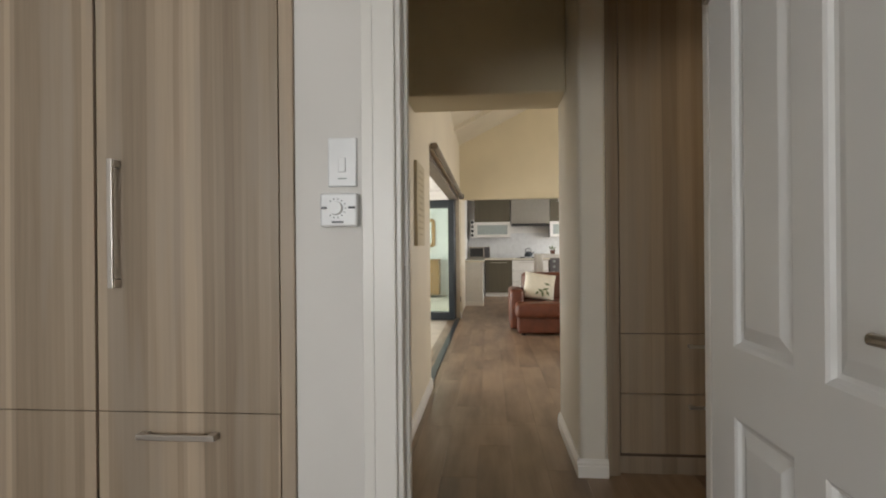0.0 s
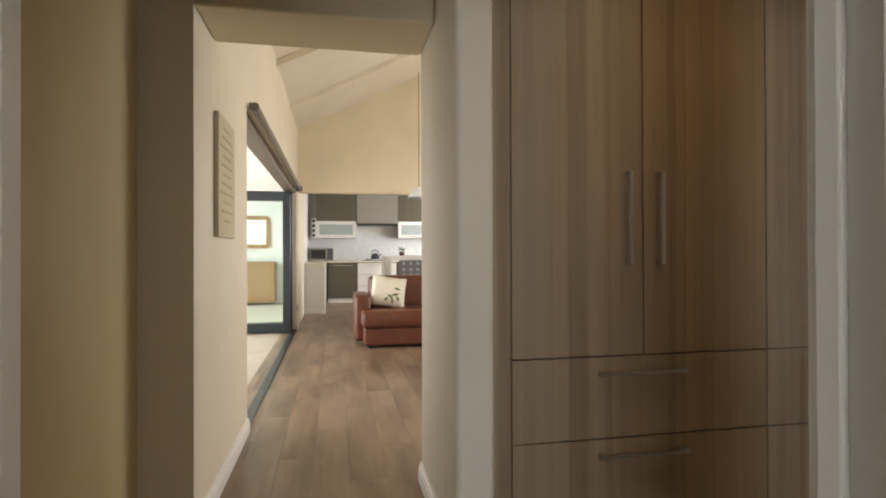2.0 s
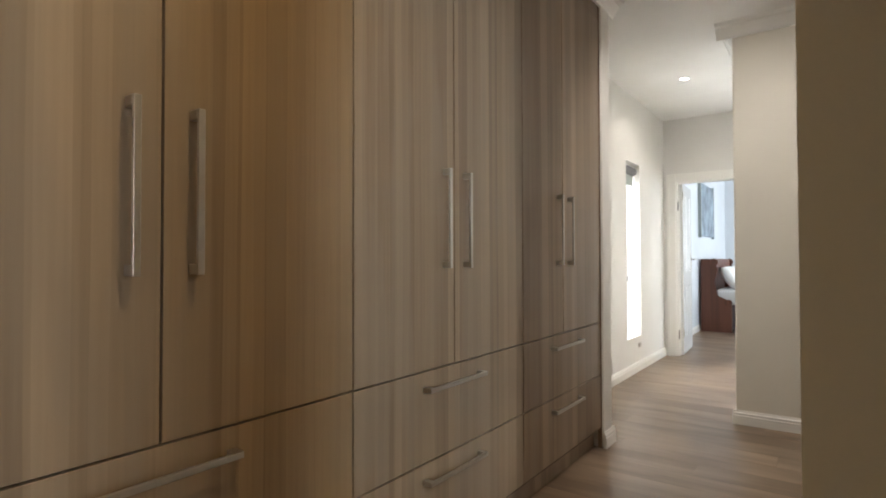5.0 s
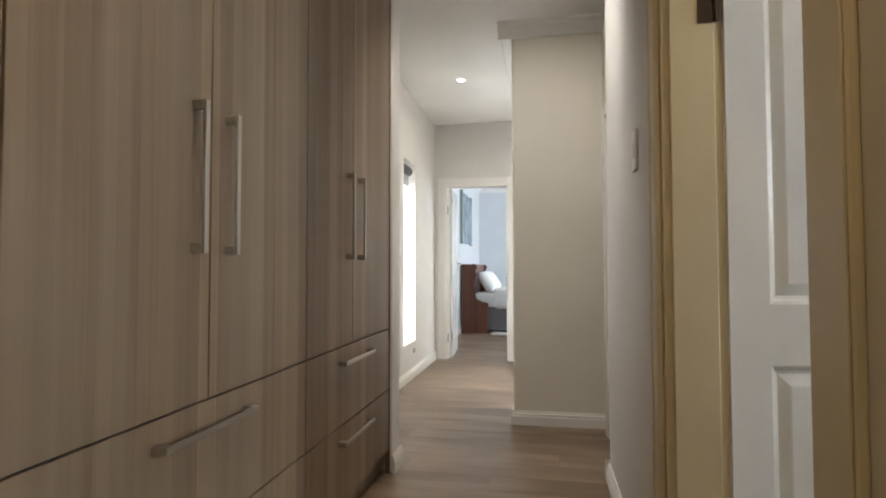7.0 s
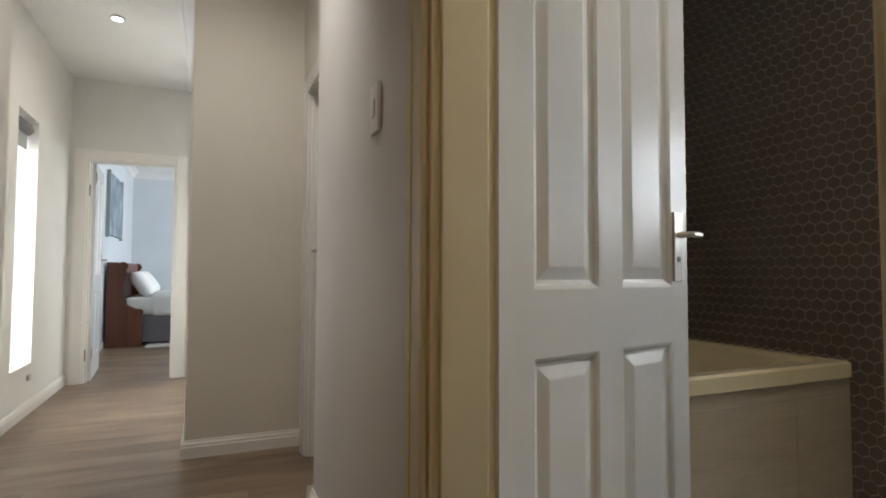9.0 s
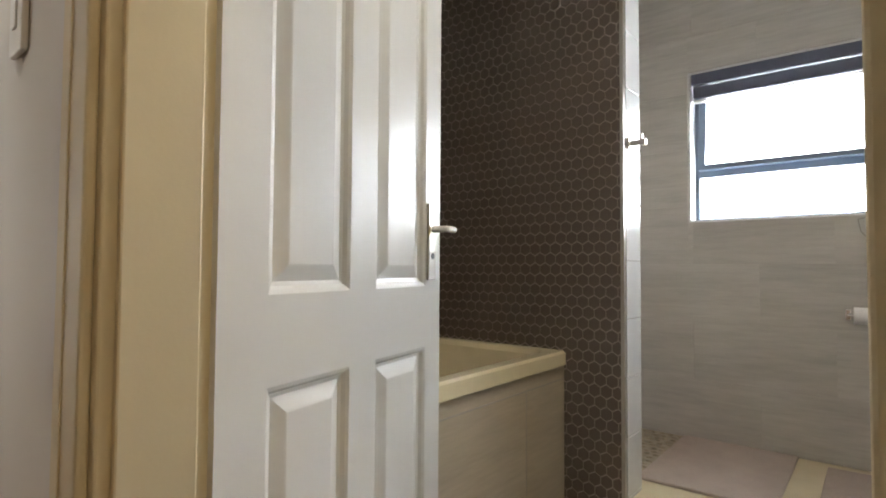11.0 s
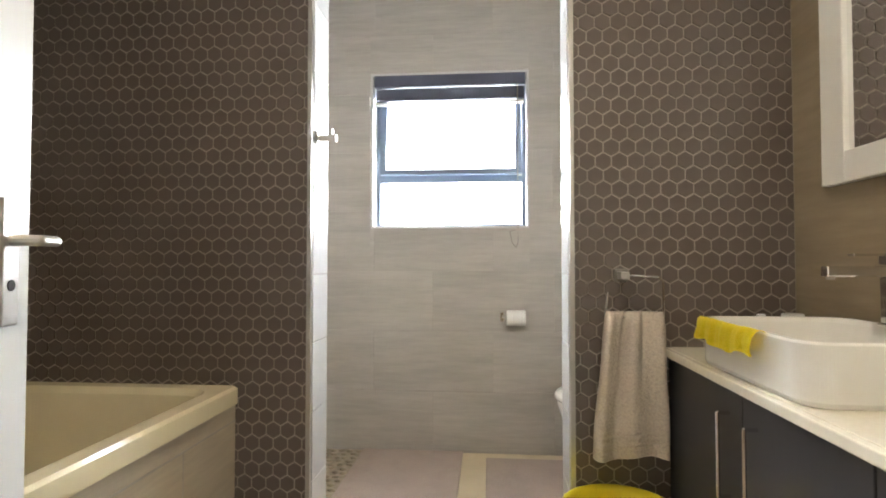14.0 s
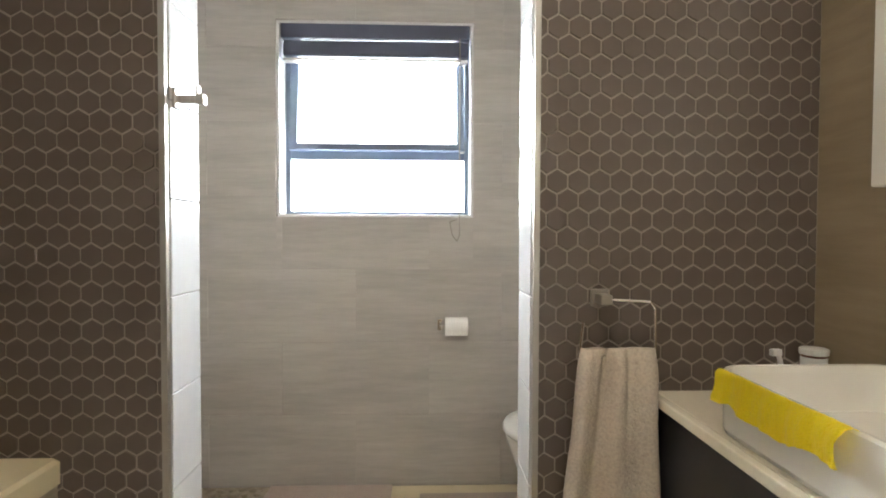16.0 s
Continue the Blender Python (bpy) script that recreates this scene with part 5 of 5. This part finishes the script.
for a, b in zip(rows, rows[1:]):
    for i in range(len(prof) - 1):
        bm.faces.new((a[i], b[i], b[i + 1], a[i + 1]))
geo = bmesh.ops.solidify(bm, geom=bm.faces[:], thickness=-0.009)
bmesh.ops.recalc_face_normals(bm, faces=bm.faces[:])
part("cloth", bm, "yellow", yc, smooth=True)
sp = thing("cream_tub", 2.822, 1.80, 0.836, 0, "small white tub with a red print behind the basin", "tub")
part("tub", lathe([(0.022, 0.0), (0.025, 0.01), (0.027, 0.09)], 20), "plastic", sp, smooth=True)
part("print_band", lathe([(0.0268, 0.085), (0.0275, 0.0905)], 20), "leather", sp)
part("lid", lathe([(0.029, 0.091), (0.0295, 0.094), (0.0295, 0.103), (0.027, 0.105)], 20), "plastic", sp)
tb = thing("toothbrush", 2.895, 1.80, 0.836, 0, "white toothbrush standing in a small cup", "toothbrush")
part("cup", lathe([(0.02, 0.0), (0.024, 0.06), (0.022, 0.061)], 16), "ceramic", tb)
part("handle", cyl(bmesh.new(), (-0.012, 0.0, 0.012), (0.012, 0.004, 0.090), 0.005, n=10), "plastic", tb)
part("head", bx(0.006, 0.030, -0.004, 0.010, 0.088, 0.104, 0.003), "plastic", tb)
bn = thing("bin", 3.352, 1.925, 0.0, 0, "round yellow plastic waste bin", "bin")
part("pail", lathe([(0.105, 0.0), (0.11, 0.004), (0.152, 0.40), (0.158, 0.405), (0.158, 0.416), (0.150, 0.418), (0.144, 0.40), (0.102, 0.015)], 40), "bin", bn, smooth=True)
bh = thing("robe_hook", 4.281, 1.72, 1.505, 0, "square chrome robe hook on the tiled reveal", "hook")
part("rose", bx(-0.008, 0.0, -0.022, 0.022, -0.022, 0.022, 0.002), "steel", bh)
part("arm", bx(-0.048, -0.008, -0.008, 0.008, -0.009, 0.009, 0.002), "steel", bh)
part("peg", bx(-0.066, -0.048, -0.012, 0.012, -0.012, 0.012, 0.003), "steel", bh)
part("prong", bx(-0.053, -0.048, -0.009, 0.009, 0.012, 0.032, 0.001), "steel", bh)
tpn = thing("toilet_roll_holder", 3.605, 0.772, 0.825, 0, "chrome holder with a white toilet roll", "toilet roll holder")
part("rose", bx(0.03, 0.05, 0, 0.012, -0.024, 0.024, 0.002), "chrome", tpn)
part("bar", tube([(0.04, 0.01, 0.0), (0.04, 0.05, 0.0), (-0.075, 0.05, 0.0)], 0.004, 8), "chrome", tpn)
tr2 = thing("toilet_roll", 3.580, 0.822, 0.824, 0, "white toilet roll on its holder", "toilet roll")
part("paper_roll", cyl(bmesh.new(), (-0.046, 0, 0), (0.044, 0, 0), 0.037, n=28), "paper", tr2)
tl = thing("toilet", 3.245, 1.18, 0.15, 0, "white ceramic toilet with a closed seat", "toilet")
part("bowl", lathe([(0.10, 0.0), (0.11, 0.05), (0.12, 0.18), (0.18, 0.34), (0.185, 0.37), (0.17, 0.375)], 28), "ceramic", tl, smooth=True)
part("seat_lid", lathe([(0.19, 0.376), (0.196, 0.385), (0.19, 0.40), (0.15, 0.405)], 28), "ceramic", tl, smooth=True)
part("cistern", bx(-0.42, -0.25, -0.19, 0.19, 0.30, 0.78, 0.02, 3), "ceramic", tl)
for x0, x1, my in ((3.838, 4.338, 0.782), (3.30, 3.725, 0.862)):
    mt = thing("bath_mat", x0, my, 0.15, 0, "mauve-grey bath mat on the raised floor", "mat", "bath mats")
    part("mat_body", bx(0, x1 - x0, 0, 0.72, 0.0, 0.014, 0.006), "mat", mt)
rp = random.Random(3)
pb = thing("pebble_floor", 4.335, 0.78, 0.151, 0, "", "", "", "structure")
bed = part("mortar", bx(0, 0.98, 0, 0.94, 0, 0.004), "pebble", pb)
bm = bmesh.new()
for i in range(22):
    for k in range(20):
        x, y = 0.02 + i * 0.044 + (k % 2) * 0.022 + rp.uniform(-0.006, 0.006), 0.025 + k * 0.046 + rp.uniform(-0.006, 0.006)
        m = Matrix.Translation((x, y, 0.004)) @ Matrix.Rotation(rp.uniform(0, 3.1), 4, "Z") @ Matrix.Diagonal((rp.uniform(0.018, 0.025), rp.uniform(0.014, 0.02), 0.006, 1))
        bmesh.ops.create_icosphere(bm, subdivisions=1, radius=1.0, matrix=m)
tagged(part("pebbles", bm, "pebble", pb, smooth=True), "", "", "", "stuff")
cr = thing("corner_trim", 3.45, 1.757, 0.0, 0, "thin steel tile edge trim", "trim", "", "structure")
part("strip", bx(-0.004, 0.010, -0.002, 0.012, 0.0, CEIL - 0.01), "steel", cr)
part("strip", bx(0.834, 0.848, -0.002, 0.012, 0.0, CEIL - 0.01), "steel", cr)
cl = thing("ceiling_light", 3.74, 2.75, CEIL, 0, "round warm ceiling light in the bathroom", "ceiling light")
part("ring", lathe([(0.034, -0.002), (0.05, -0.002), (0.052, -0.008), (0.036, -0.012), (0.033, -0.004)], 28), "plastic", cl)
part("lamp", cyl(bmesh.new(), (0, 0, -0.003), (0, 0, -0.008), 0.03, n=24), "lamp", cl)

# ---- pieces of walls and floors ----


def strip_piece(name, me, parent, m):
    ob = new(name, me)
    ob.parent = parent
    ob.matrix_basis = m
    return ob


def shared(name, bm, material):
    me = mesh_of(name, bm)
    me.materials.append(M[material])
    return me


# large tiles of the shower back wall, drawn round the window
back = bpy.data.objects["wall_shower_back"]
TW, TH = 0.60, 0.30
for r in range(9):
    z0 = 0.152 + r * TH
    z1 = min(z0 + TH - 0.0015, CEIL - 0.002)
    x = 2.79 - (r % 2) * 0.30
    while x < 5.32:
        for a, b, lo, hi in ((max(x, 2.79), min(x + TW - 0.0015, 5.31), z0, z1),):
            if b - a < 0.03 or hi - lo < 0.03:
                continue
            cells = [(a, b, lo, hi)]
            if b > 3.508 and a < 4.312 and hi > 1.265 and lo < 2.063:
                cells = []
                if a < 3.508:
                    cells.append((a, 3.508, lo, hi))
                if b > 4.312:
                    cells.append((4.312, b, lo, hi))
                ma, mb = max(a, 3.508), min(b, 4.312)
                if lo < 1.265:
                    cells.append((ma, mb, lo, 1.265))
                if hi > 2.063:
                    cells.append((ma, mb, 2.063, hi))
            for p, q, u, v in cells:
                if q - p > 0.01 and v - u > 0.01:
                    strip_piece("tile", shared("tile", bx(p, q, 0.766, 0.771, u, v), "tile"), back, Matrix())
        x += TW

# white tiles on both reveals of the shower opening
for side, x0, x1 in (("wall_hex_left", 4.281, 4.287), ("wall_hex_right", 3.457, 3.463)):
    whole = shared("tile", bx(x0, x1, 1.597, 1.750, 0.0, 0.2205, 0.0015, 1), "wtile")
    for k in range(11):
        strip_piece("tile", whole, bpy.data.objects[side], Matrix.Translation((0, 0, 0.1635 + k * 0.2225)))
    for lo, hi in ((0.004, 0.1615), (2.611, CEIL - 0.004)):
        strip_piece("tile", shared("tile", bx(x0, x1, 1.597, 1.750, lo, hi, 0.0015, 1), "wtile"), bpy.data.objects[side], Matrix())

# hexagon tiles, cut at the edges of their wall


def hexagon(bm, pitch, x, z, y0, y1, lo=-1e9, hi=1e9):
    rows = []
    hr = pitch / 2 / math.cos(radians(30)) * 0.928
    for r, y in ((hr, y0), (hr, y1 - 0.0010), (hr - 0.0010, y1)):
        rows.append([bm.verts.new((min(hi, max(lo, x + r * math.sin(radians(60 * k)))), y, z + r * math.cos(radians(60 * k)))) for k in range(6)])
    for a, b in zip(rows, rows[1:]):
        for k in range(6):
            bm.faces.new((a[k], a[(k + 1) % 6], b[(k + 1) % 6], b[k]))
    bm.faces.new(rows[-1])


# wall, its ends, tile pitch, row height, one joint's place, the stretch laid tile by tile
HEX_WALLS = (("wall_hex_left", 4.2985, 5.316, 0.0477, 0.0428, 4.434, 1.232, (4.33, 4.75, 0.74, 1.68)), ("wall_hex_right", 2.789, 3.4455, 0.0496, 0.0441, 3.279, 1.496, (2.83, 3.41, 0.93, 1.68)))
for wall_name, x0, x1, pitch, rise, jx, jz, near in HEX_WALLS:
    hm = bmesh.new()
    hexagon(hm, pitch, 0, 0, 0, 0.0035)
    hex_mesh = shared("hex_tile", hm, "hexd")
    rest = bmesh.new()
    first = -int(jz / rise)
    for r in range(first, first + int(CEIL / rise)):
        z = jz + r * rise
        x = jx + (0.5 if r % 2 == 0 else 0.0) * pitch
        x -= math.ceil((x - x0) / pitch) * pitch
        while x < x1 + pitch / 2 - 0.004:
            if x > x0 - pitch / 2 + 0.004:
                if near[0] < x < near[1] and near[2] < z < near[3]:
                    strip_piece("hex_tile", hex_mesh, bpy.data.objects[wall_name], Matrix.Translation((x, 1.751, z)))
                else:
                    hexagon(rest, pitch, x, z, 1.751, 1.7545, x0, x1)
            x += pitch
    tagged(part("hex_tiles", rest, "hexd", bpy.data.objects[wall_name]), "", "", "", "stuff")

# floor planks: the nearest as pieces, the others joined
floor_ob = bpy.data.objects["floor"]
PW, PL = 0.19, 1.28
plank_mesh = shared("plank", bx(0.0004, PW - 0.0004, 0.0004, PL - 0.0004, -0.006, 0.0, 0.0006, 1), "floor")
far_planks = bmesh.new()
for i in range(int(16.2 / PW)):
    x = -1.6 + i * PW
    y = -1.6 - ((i * 7) % 11) / 11 * PL
    while y < 16.2:
        for fx0, fx1, fy0, fy1 in FLOORS[:4]:
            x0, x1, y0, y1 = max(x, fx0), min(x + PW, fx1), max(y, fy0), min(y + PL, fy1)
            if x1 - x0 < 0.01 or y1 - y0 < 0.02:
                continue
            close = 0.9 < x < 9.2 and 2.9 < y + PL / 2 < 5.6 or 1.0 < x < 3.4 and 5.0 < y < 11.5
            if close and y1 - y0 > PL - 0.01 and x1 - x0 > PW - 0.005:
                strip_piece("plank", plank_mesh, floor_ob, Matrix.Translation((x, y, 0)))
            else:
                box(far_planks, x0 + 0.0004, x1 - 0.0004, y0 + 0.0004, y1 - 0.0004, -0.006, 0.0)
        y += PL
tagged(part("planks", far_planks, "floor", floor_ob), "", "", "", "stuff")
